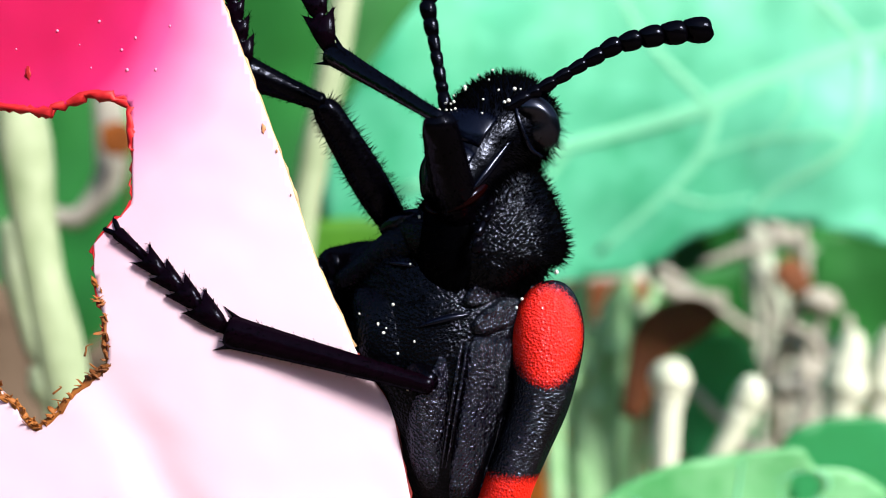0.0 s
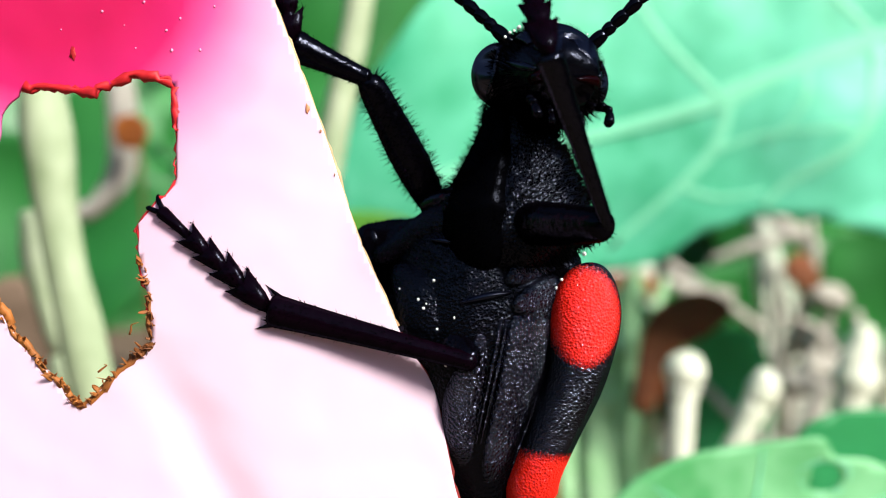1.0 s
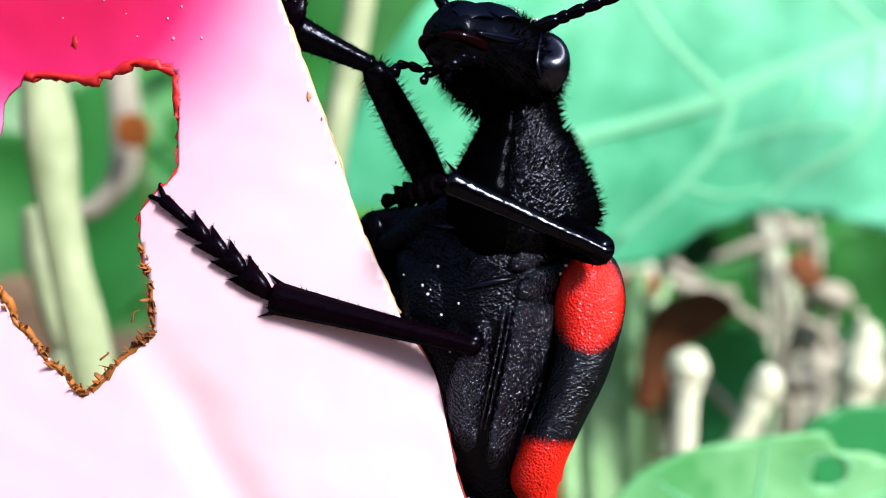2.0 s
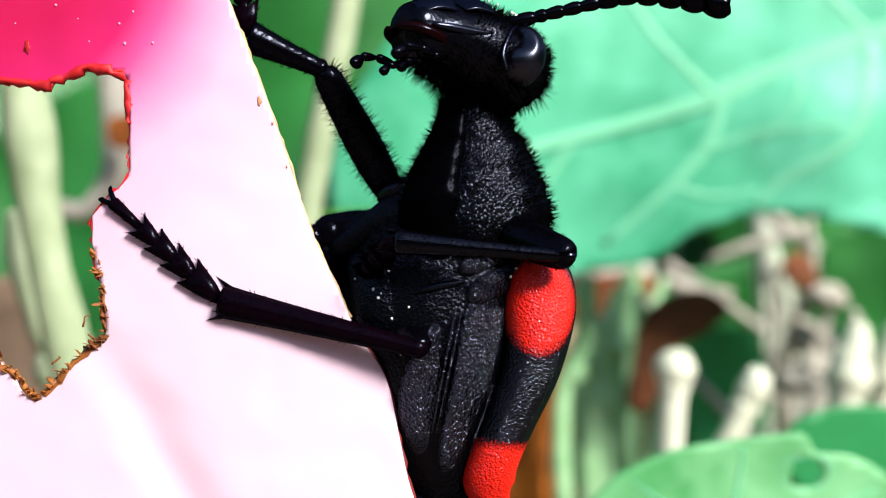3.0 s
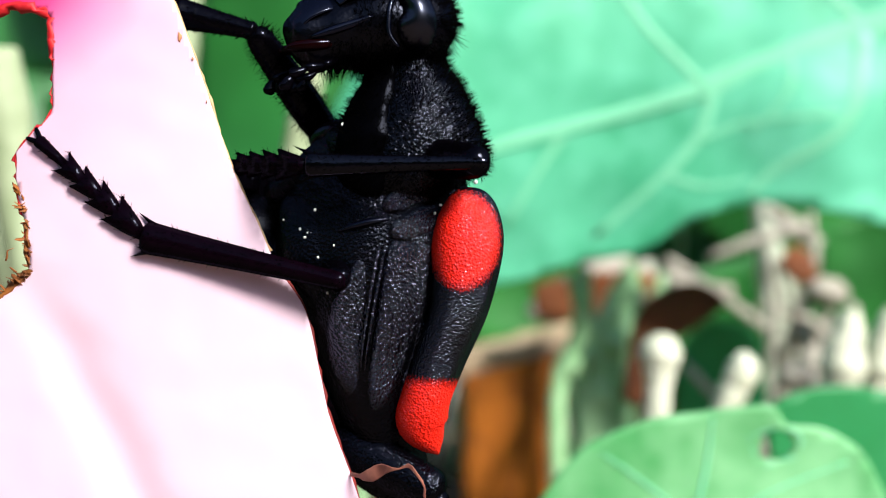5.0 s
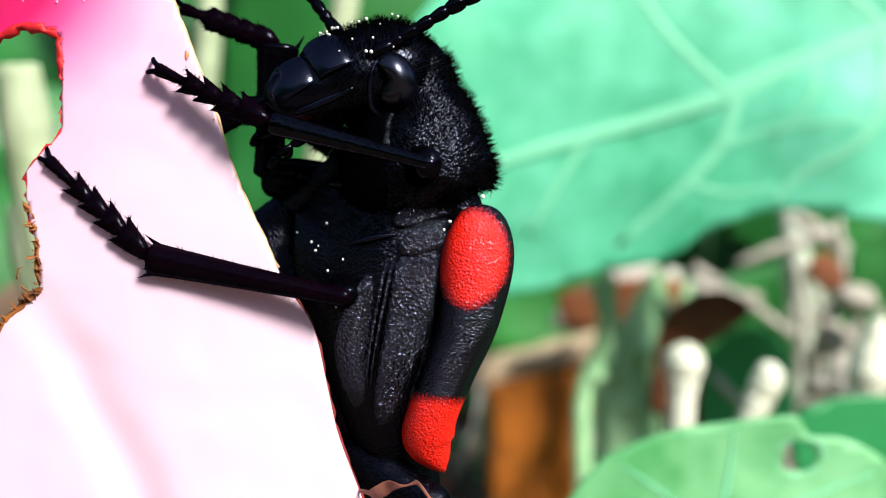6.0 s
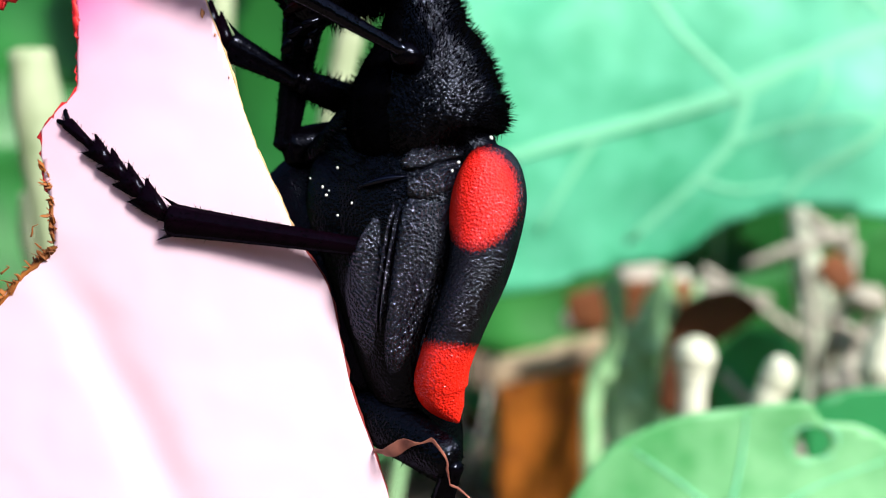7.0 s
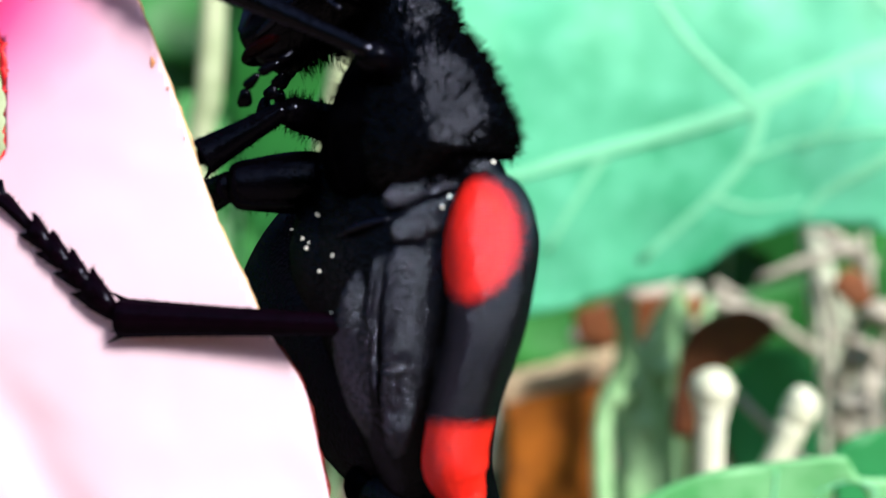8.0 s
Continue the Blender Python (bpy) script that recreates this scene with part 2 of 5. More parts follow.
def loft(bm, stations, n=16, steps=4, side=(0, -1, 0), caps=True, rough=0.0):
    """A body of elliptic sections through stations (x, y, z, a, b): a is the half-width across `side`, b along it."""
    st = spline(stations, steps) if steps > 1 else [np.array(s, float) for s in stations]
    rings = []
    s0 = Vector(side)
    for i, s in enumerate(st):
        c = Vector(s[:3])
        d = Vector(st[min(i + 1, len(st) - 1)][:3]) - Vector(st[max(i - 1, 0)][:3])
        d.normalize()
        w = s0 - d * s0.dot(d)
        w.normalize()
        u = d.cross(w)
        ring = []
        for k in range(n):
            a = 2 * math.pi * k / n
            q = c + u * (math.cos(a) * max(s[3], 0.01)) + w * (math.sin(a) * max(s[4], 0.01))
            if rough:
                q += Vector(noise.noise_vector(q * 1.7)) * rough
            ring.append(bm.verts.new(q))
        rings.append(ring)
    for r, q in zip(rings, rings[1:]):
        for k in range(n):
            bm.faces.new((r[k], r[(k + 1) % n], q[(k + 1) % n], q[k]))
    if caps:
        bm.faces.new(rings[0][::-1])
        bm.faces.new(rings[-1])
    return bm


def ball(bm, c, r, axes=None, seg=24, rings=16):
    """An ellipsoid with half-axes r, along given axes."""
    m = Matrix.Translation(c) @ (axes.to_4x4() if axes else Matrix.Identity(4)) @ Matrix.Diagonal((*r, 1))
    bmesh.ops.create_uvsphere(bm, u_segments=seg, v_segments=rings, radius=1, matrix=m)
    return bm


def bristle(bm, root, way, length, width=0.035):
    """One stiff hair, a thin three-sided spike."""
    way = Vector(way).normalized()
    u = way.orthogonal().normalized() * width
    w = way.cross(u)
    base = [bm.verts.new(Vector(root) + u * math.cos(a) + w * math.sin(a)) for a in (0, 2.1, 4.2)]
    tip = bm.verts.new(Vector(root) + way * length)
    for k in range(3):
        bm.faces.new((base[k], base[(k + 1) % 3], tip))


def fur(source, count, length, seed, keep=None, lean=(0, 0, 0), width=0.03):
    """Hairs that stand on a part's surface, in that part's own place."""
    rnd = random.Random(seed)
    bm = bmesh.new()
    polys = [p for p in source.data.polygons if keep is None or keep(p.center / MM + Vector(source["at"]), p.normal)]
    o = Vector(source["at"])
    weights = [p.area for p in polys]
    for p in rnd.choices(polys, weights, k=count) if polys else []:
        vs = [source.data.vertices[i].co for i in p.vertices]
        a, b = rnd.random(), rnd.random()
        c = vs[0].lerp(vs[1], a).lerp(vs[3 % len(vs)].lerp(vs[2], a), b)
        way = p.normal + Vector(lean) + Vector((rnd.uniform(-.4, .4), rnd.uniform(-.4, .4), rnd.uniform(-.4, .4)))
        bristle(bm, c / MM + o - p.normal * 0.03, way, length * rnd.uniform(0.5, 1.2), width)
    return bm


def nearest(x, z, poly):
    best = None
    j = len(poly) - 1
    for i in range(len(poly)):
        (xa, za), (xb, zb) = poly[j], poly[i]
        dx, dz = xb - xa, zb - za
        s = max(0, min(1, ((x - xa) * dx + (z - za) * dz) / (dx * dx + dz * dz + 1e-12)))
        q = (xa + dx * s, za + dz * s)
        d = (q[0] - x) ** 2 + (q[1] - z) ** 2
        if best is None or d < best[0]:
            best = (d, q)
        j = i
    return best


def ragged(loop, amount, step, seed, closed=True):
    """A torn outline: the loop in short steps with small bites."""
    rnd = random.Random(seed)
    out = []
    pts = loop + [loop[0]] if closed else loop
    for a, b in zip(pts, pts[1:]):
        n = max(1, int(math.dist(a, b) / step))
        for k in range(n):
            s = k / n
            out.append((a[0] + (b[0] - a[0]) * s + rnd.uniform(-amount, amount), a[1] + (b[1] - a[1]) * s + rnd.uniform(-amount, amount)))
    return out


def sheet(outline, holes, cell, depth):
    """A thin blade cut to an outline, with holes, on a grid; depth(x, z) bends it."""
    xs, zs = [p[0] for p in outline], [p[1] for p in outline]
    x0, z0 = min(xs), min(zs)
    nx, nz = int((max(xs) - x0) / cell) + 2, int((max(zs) - z0) / cell) + 2
    bm = bmesh.new()
    made = {}
    loops = [outline] + holes

    gx, gz = np.meshgrid(x0 + np.arange(nx) * cell, z0 + np.arange(nz) * cell, indexing="ij")

    def within(poly):
        r = np.zeros(gx.shape, bool)
        for (xa, za), (xb, zb) in zip(poly, poly[-1:] + poly[:-1]):
            if za != zb:
                r ^= ((za > gz) != (zb > gz)) & (gx < (xb - xa) * (gz - za) / (zb - za) + xa)
        return r
    keep = within(outline)
    for h in holes:
        keep &= ~within(h)
    ok = {(i, k): bool(keep[i, k]) for i in range(nx) for k in range(nz)}
    quads = []
    for i in range(nx - 1):
        for k in range(nz - 1):
            q = [(i, k), (i + 1, k), (i + 1, k + 1), (i, k + 1)]
            if any(ok[c] for c in q):
                quads.append(q)
    for q in quads:
        f = []
        for c in q:
            if c not in made:
                x, z = x0 + c[0] * cell, z0 + c[1] * cell
                if not ok[c]:
                    x, z = min((nearest(x, z, l) for l in loops))[1]
                made[c] = bm.verts.new((x, depth(x, z), z))
            f.append(made[c])
        turn = sum(p.co.x * r.co.z - r.co.x * p.co.z for p, r in zip(f, f[1:] + f[:1]))
        if turn > 0.06 * cell * cell:
            bm.faces.new(f)
    bmesh.ops.delete(bm, geom=[v for v in bm.verts if not v.link_faces], context="VERTS")
    return bm


def thick(ob, mm):
    s = ob.modifiers.new("thickness", "SOLIDIFY")
    s.thickness, s.offset = mm * MM, 0
    return ob


# ---- ground and backdrop ----
GROUND = -75.0


def ground():
    bm = bmesh.new()
    rings = [0, 40, 80, 140, 220, 320, 450, 700, 1200, 3000, 12000, 60000, 400000]
    n = 64
    rows = []
    for r in rings[1:]:
        row = []
        for k in range(n):
            a = 2 * math.pi * k / n
            x, y = r * math.cos(a), 200 + r * math.sin(a)
            h = noise.noise((x / 60, y / 60, 3)) * 6 + noise.noise((x / 17, y / 17, 9)) * 2.5 if r < 3000 else 0
            row.append(bm.verts.new((x, y, GROUND + h)))
        rows.append(row)
    c = bm.verts.new((0, 200, GROUND))
    for k in range(n):
        bm.faces.new((c, rows[0][k], rows[0][(k + 1) % n]))
    for r, q in zip(rows, rows[1:]):
        for k in range(n):
            bm.faces.new((r[k], q[k], q[(k + 1) % n], r[(k + 1) % n]))
    tagged(part("ground", bm, M_SOIL), "dark bare soil under the plants", "ground", kind="structure")


ground()


# ---- the flower ----
B0 = (0.73, 1.5, -2.42)
SPOTS = [((3.47, -1.5, -2.87), (1.25, 4.0, 1.6)), ((2.13, -0.5, -9.2), (2.6, 6.0, 1.45))]


def petal_depth(x, z):
    """The petal's bend: cupped across, with a shallow crease low down and its free edge rolled back."""
    d = 0.12 * math.sin(x * 0.35 + 0.6) + 0.005 * (x + 6) ** 2
    crease = x - (-11.2 + (-4.85 - z) * 0.5)
    d += 0.22 * math.exp(-(crease / 1.1) ** 2) * max(0.0, min(1.0, (-3.5 - z) / 3))
    return d + 0.03 * noise.noise((x * 0.8, z * 0.8, 0))


RIGHT_EDGE = [(-9.43, 0, 15.04), (-8.46, 0, 11.54), (-7.58, 0, 8.61), (-6.7, 0, 6.27), (-5.53, 0, 3.16), (-4.37, 0, -0.35), (-3.49, 0, -2.3), (-2.81, 0, -3.86),
              (-1.83, 0, -5.42), (-1.34, 0, -7.56), (-0.95, 0, -9.32), (-0.18, 0, -11.46), (0.41, 0, -13.6), (0.6, 0, -16.72), (-0.08, 0, -20.23), (-2.42, 0, -24.52), (-5.14, 0, -28.41)]
LEFT_EDGE = [(-7.09, 0, -28.8), (-10.6, 0, -24.52), (-15.67, 0, -19.64), (-20.34, 0, -13.8), (-23.07, 0, -6.98), (-24.24, 0, 0.82), (-23.46, 0, 8.61), (-20.73, 0, 14.46), (-16.45, 0, 16.99), (-12.36, 0, 16.99)]
HOLE = [(-17.03, 0, 4.13), (-16.25, 0, 5.01), (-15.28, 0, 4.95), (-13.72, 0, 4.81), (-12.36, 0, 5.4), (-10.84, 0, 5.14), (-10.7, 0, 3.16), (-10.76, 0, 1.56), (-11.48, 0, 0.86), (-12.12, 0, 0.23),
        (-12.06, 0, -1.13), (-11.73, 0, -2.3), (-11.61, 0, -4.05), (-12.35, 0, -4.64), (-13.43, 0, -5.71), (-14.11, 0, -6.24), (-14.69, 0, -5.81), (-15.38, 0, -5.03), (-16.45, 0, -3.86), (-17.42, 0, -2.3), (-17.62, 0, 1.21)]


def flat(points):
    return [(p[0], p[2]) for p in points]


def rim(bm, loop, radius, seed, closed):
    """A shrivelled rim along a cut edge."""
    rnd = random.Random(seed)
    pts = loop + loop[:1] if closed else loop
    st = []
    for x, z in pts:
        st.append((x, petal_depth(x, z), z, radius * rnd.uniform(0.5, 1.5), radius * rnd.uniform(0.6, 1.4)))
    loft(bm, st, n=6, steps=1, rough=radius * 0.5)


def flower():
    base = Vector(FLOWER)
    root = tagged(empty("flower", (base.x, base.y, base.z)), "chewed pink and white flower petal with browned edges", "flower")
    hole = ragged(flat(HOLE), 0.07, 0.35, 3)
    edge = flat([tuple(p) for p in spline(RIGHT_EDGE, 5)]) + flat([tuple(p) for p in spline(LEFT_EDGE, 4)])
    pet = part("petal", sheet(edge, [hole], 0.2, petal_depth), M_PETAL, root, "pale pink petal, magenta towards its tip, with an eaten hole")
    thick(pet, 0.16)
    for a, b, r, material, label in ((1, 6, 0.17, M_REDRIM, "red dried rim of the hole"), (5, 12, 0.075, M_REDRIM, "dark red rim of the hole"),
                                     (11, 20, 0.13, M_BROWNRIM, "crisp brown rim of the hole")):
        for k in range(2):
            bm = bmesh.new()
            rim(bm, ragged(flat(HOLE[a:b + 1]), 0.09 + 0.05 * k, 0.22, 5 + a + k, False), r * (1 - 0.4 * k), 6 + k, False)
            part("hole_rim", bm, material, pet, label)
    line = [tuple(p) for p in spline(RIGHT_EDGE, 6)]
    for a, b, material, label in ((0, 42, M_RIM, "tan dried free edge"), (41, 97, M_DARKRIM, "dark red free edge")):
        bm = bmesh.new()
        rim(bm, ragged(flat(line[a:b]), 0.03, 0.2, 8, False), 0.06, 6, False)
        part("edge_rim", bm, material, pet, label)
    rnd = random.Random(12)
    bm = bmesh.new()
    crisp = [tuple(p) for p in spline([HOLE[k] for k in range(10, 21)], 10)]
    for i in range(130):
        x, _, z = crisp[rnd.randrange(len(crisp))]
        x, z = x + rnd.uniform(-0.14, 0.14), z + rnd.uniform(-0.1, 0.14)
        p = Vector((x, petal_depth(x, z) - 0.06, z))
        a = math.atan2(-1.0 - z, -14.2 - x) + rnd.uniform(-1.3, 1.3)
        w = Vector((math.cos(a), rnd.uniform(-0.8, 0.2), math.sin(a)))
        ln = rnd.uniform(0.12, 0.34)
        side = Vector((rnd.uniform(-1, 1), rnd.uniform(-1, 1), rnd.uniform(-1, 1)))
        loft(bm, [(*p, 0.05, 0.015), (*(p + w * ln * 0.4), ln * 0.3, 0.012), (*(p + w * ln * 0.8 + Vector((0, -0.08, 0.03))), ln * 0.2, 0.012), (*(p + w * ln + Vector((rnd.uniform(-.1, .1), -0.16, 0.04))), 0.01, 0.008)], n=6, steps=2, side=tuple(side))
    for q in ((-12.25, -0.3, -4.02), (-13.03, -0.3, -4.99), (-11.87, -0.3, -3.83)):
        for k in range(1):
            p = Vector(q) + Vector((rnd.uniform(-.5, .5), 0, rnd.uniform(-.3, .3)))
            w = Vector((rnd.uniform(-.6, .6), rnd.uniform(-.6, .1), rnd.uniform(0.2, 1)))
            loft(bm, [(*p, 0.04, 0.02), (*(p + w * 0.3), 0.035, 0.015), (*(p + w * 0.5 + Vector((rnd.uniform(-.1, .1), 0, 0.02))), 0.025, 0.012), (*(p + w * 0.75 + Vector((rnd.uniform(-.25, .25), -0.05, -0.05))), 0.008, 0.008)], n=6, steps=2)
    tagged(part("rim_shred", bm, M_BROWNRIM, pet, "curled brown shreds of the rim"), kind="stuff")
    for q, r in (((-6.16, -0.2, 4.15), 0.13), ((-5.7, -0.2, 3.37), 0.06), ((-5.21, -0.2, 1.88), 0.045), ((-14.46, -0.1, 6.16), 0.2)):
        x, _, z = q
        bm = bmesh.new()
        ball(bm, (0, 0, 0), (1, 1, 1), None, 16, 8)
        for v in bm.verts:
            k = 1 + 0.7 * noise.noise(v.co * 1.6 + Vector((x, z, 0)))
            v.co = Vector((x + v.co.x * r * 0.5 * k, 0, z + v.co.z * r * k)) + Vector((0, v.co.y * 0.02 - 0.105, 0))
            v.co.y += petal_depth(v.co.x, v.co.z)
        part("brown_spot", bm, M_BLEMISH if x > -11 else M_REDRIM, pet, "small dried blemish")
    for x, z in ((-10.6, 7.3), (-11.1, 6.9), (-11.9, 7.9), (-9.9, 6.2), (-10.9, 6.2), (-12.6, 7.1), (-13.4, 7.6), (-12.2, 6.3), (-9.4, 7.7), (-14.9, 7.0)):
        r = rnd.uniform(0.025, 0.06)
        part("pale_speck", ball(bmesh.new(), (x, petal_depth(x, z) - 0.09, z), (r, r * 0.6, r * rnd.uniform(0.8, 1.4)), None, 8, 6), M_SPECK, pet, "tiny pale pink speck")
    bm = bmesh.new()
    loft(bm, [(*(-0.29, 0.1, -11.15), 0.1, 0.03), (*(0.39, -0.7, -11.09), 0.2, 0.03), (*(1.12, -1.3, -10.79), 0.09, 0.02), (*(1.89, -1.5, -10.65), 0.11, 0.02), (*(2.22, -1.5, -11.04), 0.06, 0.02), (*(2.36, -1.4, -11.67), 0.05, 0.02), (*(2.75, -1.3, -12.14), 0.05, 0.02), (*(3.12, -1.2, -12.68), 0.02, 0.02)], n=10, rough=0.25)
    part("dried_curl", bm, M_CURL, pet, "curled orange-brown shred of the edge")
    bm = bmesh.new()
    g = Vector((base.x - 4, base.y + 6, GROUND - 2))
    loft(bm, [(*base, 1.4, 1.2), (*(base + Vector((-0.5, 1, -6))), 2.2, 2.0), (*(base + Vector((-1, 2, -11))), 1.2, 1.2), (*(base.lerp(g, 0.6)), 1.1, 1.1), (*g, 1.4, 1.4)], n=12)
    part("flower_stalk", bm, M_GREENSTEM, root, "green stalk below the petal")


flower()


# ---- the beetle ----
M_ELYTRON = elytron_material()
beetle = tagged(empty("beetle", B0), "black blister beetle with red-banded wing cases clinging to the petal", "beetle")


CORE = [(0.64, 2.2, 0.04, 1.6, 1.6), (0.43, 2.2, -0.68, 2.6, 2.3), (0.23, 2.2, -1.41, 3.3, 2.7), (0.23, 2.2, -2.86, 3.8, 3.0), (0.3, 2.2, -4.92, 3.3, 3.0), (0.3, 2.4, -7.44, 2.25, 2.7),
        (0.5, 2.8, -9.83, 1.45, 2.3), (1.2, 3.2, -11.84, 1.0, 1.6), (1.73, 3.4, -13.18, 0.3, 0.4)]


def core_front(x, z):
    """How far forward the trunk's near side lies at x and z."""
    st = spline(CORE, 6)
    z = min(max(z, st[-1][2]), st[0][2])
    for p, q in zip(st, st[1:]):
        if q[2] <= z:
            m = p + (q - p) * ((p[2] - z) / max(1e-6, p[2] - q[2]))
            return m[1] - m[4] * math.sqrt(max(0.02, 1 - ((x - m[0]) / m[3]) ** 2))
    return st[-1][1]


def plate(name, stations, material, label, n=16):
    return part(name, loft(bmesh.new(), stations, n=n, steps=4), material, beetle, label)


def sclerite(name, line, rise, material, label, n=12, tilt=0.0):
    """A shield of the trunk that follows its curve: line holds (x, z, half-width) along it, and its rim dips under the surface."""
    st = spline(line, 8)
    bm = bmesh.new()
    grids = []
    for under in (0, 1):
        grid = []
        for i, (x, z, w) in enumerate(st):
            d = np.array(st[min(i + 1, len(st) - 1)][:2]) - np.array(st[max(i - 1, 0)][:2])
            d /= np.linalg.norm(d)
            v = i / (len(st) - 1)
            end = min(1.0, 6 * v, 6 * (1 - v))
            row = []
            for k in range(n + 1):
                u = 2 * k / n - 1
                px, pz = x - d[1] * u * w, z + d[0] * u * w
                lift = rise * end ** 0.5 * (1 - u ** 6) ** 0.7 + tilt * u * end
                row.append(bm.verts.new((px, core_front(px, pz) + (0.16 if under else 0.04 - lift), pz)))
            grid.append(row)
        for r, q in zip(grid, grid[1:]):
            for k in range(n):
                bm.faces.new((r[k], r[k + 1], q[k + 1], q[k]))
        grids.append(grid)
    rims = [g[0] + [r[-1] for r in g[1:-1]] + g[-1][::-1] + [r[0] for r in g[-2:0:-1]] for g in grids]
    for k in range(len(rims[0])):
        j = (k + 1) % len(rims[0])
        bm.faces.new((rims[0][k], rims[0][j], rims[1][j], rims[1][k]))
    return part(name, bm, material, beetle, label)


def body():
    core = part("abdomen", loft(bmesh.new(), CORE, n=40, steps=8), M_ROUGH, beetle, "finely pitted black underside")
    part("setae", fur(core, 1500, 0.42, 12, keep=lambda p, n: n.x < 0.2 and p.z > -2.5, width=0.02), M_HAIR, core)
    part("sternum", loft(bmesh.new(), [(*(-1.79, 3.4, 0.21), 0.4, 0.5), (*(-2.87, 3.6, -0.56), 0.8, 0.9), (*(-4.29, 3.8, -1.79), 1.25, 1.4), (*(-4.59, 4, -3.1), 2.6, 2.1), (*(-4.27, 4.2, -4.75), 3.3, 2.6), (*(-2.68, 4, -6.89), 3.0, 2.6), (*(-0.84, 3.6, -9.39), 2.2, 2.2), (*(0.55, 3.4, -11.69), 1.2, 1.2), (*(1.3, 3.4, -12.97), 0.3, 0.3)], n=24, steps=5), M_ROUGH, beetle, "black belly pressed to the petal edge")
    part("scutellum", loft(bmesh.new(), [(*(2.14, 1.3, -0.67), 0.9, 1.0), (*(2.58, 1.3, -1.07), 0.95, 1.0), (*(2.94, 1.2, -1.53), 0.8, 0.9), (*(3.13, 1.1, -1.97), 0.4, 0.6)], n=20, steps=4), M_ROUGH, beetle, "small black plate between the wing cases")
    # shields of the flank, overlapping downwards
    sclerite("side_plate", [(0.7, -1.85, 0.12), (1.15, -1.6, 0.4), (1.8, -1.22, 0.5), (2.6, -0.95, 0.45)], 0.32, M_PLATE, "wrinkled black side plate", tilt=0.1)
    sclerite("side_plate", [(0.95, -2.75, 0.15), (1.4, -2.55, 0.42), (2.0, -2.25, 0.52), (2.7, -1.95, 0.5)], 0.26, M_PLATE, "wrinkled black side plate", tilt=0.1)
    sclerite("flank_plate", [(1.75, -2.95, 0.7), (1.66, -3.6, 0.86), (1.45, -5.0, 0.84), (1.0, -6.8, 0.68), (0.66, -8.1, 0.48), (0.45, -9.2, 0.2)], 0.22, M_PLATE, "long pitted flank plate", tilt=-0.08)
    sclerite("breast_plate", [(0.0, -3.6, 0.12), (-0.12, -4.4, 0.45), (-0.25, -5.2, 0.74), (-0.42, -6.2, 0.84), (-0.42, -7.4, 0.7), (-0.25, -8.6, 0.3)], 0.22, M_PLATE, "pitted breast plate", tilt=-0.26)
    sclerite("belly_plate", [(2.15, -5.6, 0.14), (1.9, -6.8, 0.2), (1.45, -8.2, 0.18), (1.2, -9.3, 0.1)], 0.16, M_PLATE, "narrow pitted plate below the wing case")
    for k in (0, 1):
        sclerite("seam", [(0.84 - 0.2 * k, -3.05, 0.05), (0.62 - 0.2 * k, -4.4, 0.075), (0.34 - 0.18 * k, -6.0, 0.065), (0.08 - 0.14 * k, -7.6, 0.04)], 0.3, M_PLATE, "raised seam of the flank", n=6)
    plate("hip_plate", [(*(-0.8, -0.62, -2.61), 0.06, 0.1), (*(-0.27, -0.75, -2.44), 0.12, 0.18), (*(0.31, -0.78, -2.29), 0.13, 0.18), (*(0.92, -0.64, -2.18), 0.05, 0.1)], M_SMOOTH, "shiny hip plate")
    plate("hip_plate", [(*(-1.85, 0.3, -0.47), 0.06, 0.12), (*(-1.35, 0.1, -0.51), 0.12, 0.18), (*(-0.76, 0.1, -0.63), 0.06, 0.12)], M_SMOOTH, "shiny hip plate")
    plate("hip_plate", [(*(-2.9, 1.2, -1.57), 0.5, 0.4), (*(-2.15, 0.4, -2.33), 1.15, 0.6), (*(-1.54, 0.1, -3.28), 1.4, 0.6), (*(-0.96, 0.1, -4.36), 1.2, 0.55), (*(-0.37, 0.2, -5.25), 0.5, 0.4)], M_ROUGH, "broad black hip")
    plate("hip_plate", [(*(-1.39, 1.2, 0.84), 0.4, 0.4), (*(-0.57, 0.5, 0.53), 1.0, 0.7), (*(0.41, 0.2, 0.14), 1.25, 0.8), (*(1.49, 0.2, -0.45), 0.7, 0.5)], M_ROUGH, "broad black hip")
    plate("hip_plate", [(*(-3.8, 2.2, -1.24), 0.4, 0.4), (*(-2.7, 1.8, -0.74), 0.65, 0.6), (*(-1.66, 1.4, -0.26), 1.0, 0.8), (*(-0.64, 1.1, 0.08), 1.2, 0.9), (*(0.32, 0.9, 0.04), 0.8, 0.7)], M_ROUGH, "broad black hip")
    plate("fore_coxa", [(-1.1, 0.7, -0.25, 0.3, 0.3), (-0.3, 0.1, -0.05, 0.5, 0.5), (0.6, -0.15, 0.2, 0.5, 0.5), (1.5, -0.2, 0.4, 0.36, 0.4), (2.1, 0.2, 0.5, 0.15, 0.2)], M_SHELL, "matt black hip of the foreleg")
    plate("upper_arm", [(-2.1, 1.9, 0.72, 0.26, 0.28), (-1.5, 1.3, 0.95, 0.42, 0.45), (-0.7, 0.7, 1.05, 0.4, 0.45), (0.1, 0.2, 1.0, 0.25, 0.3)], M_TIBIA, "glossy black joint of the foreleg")
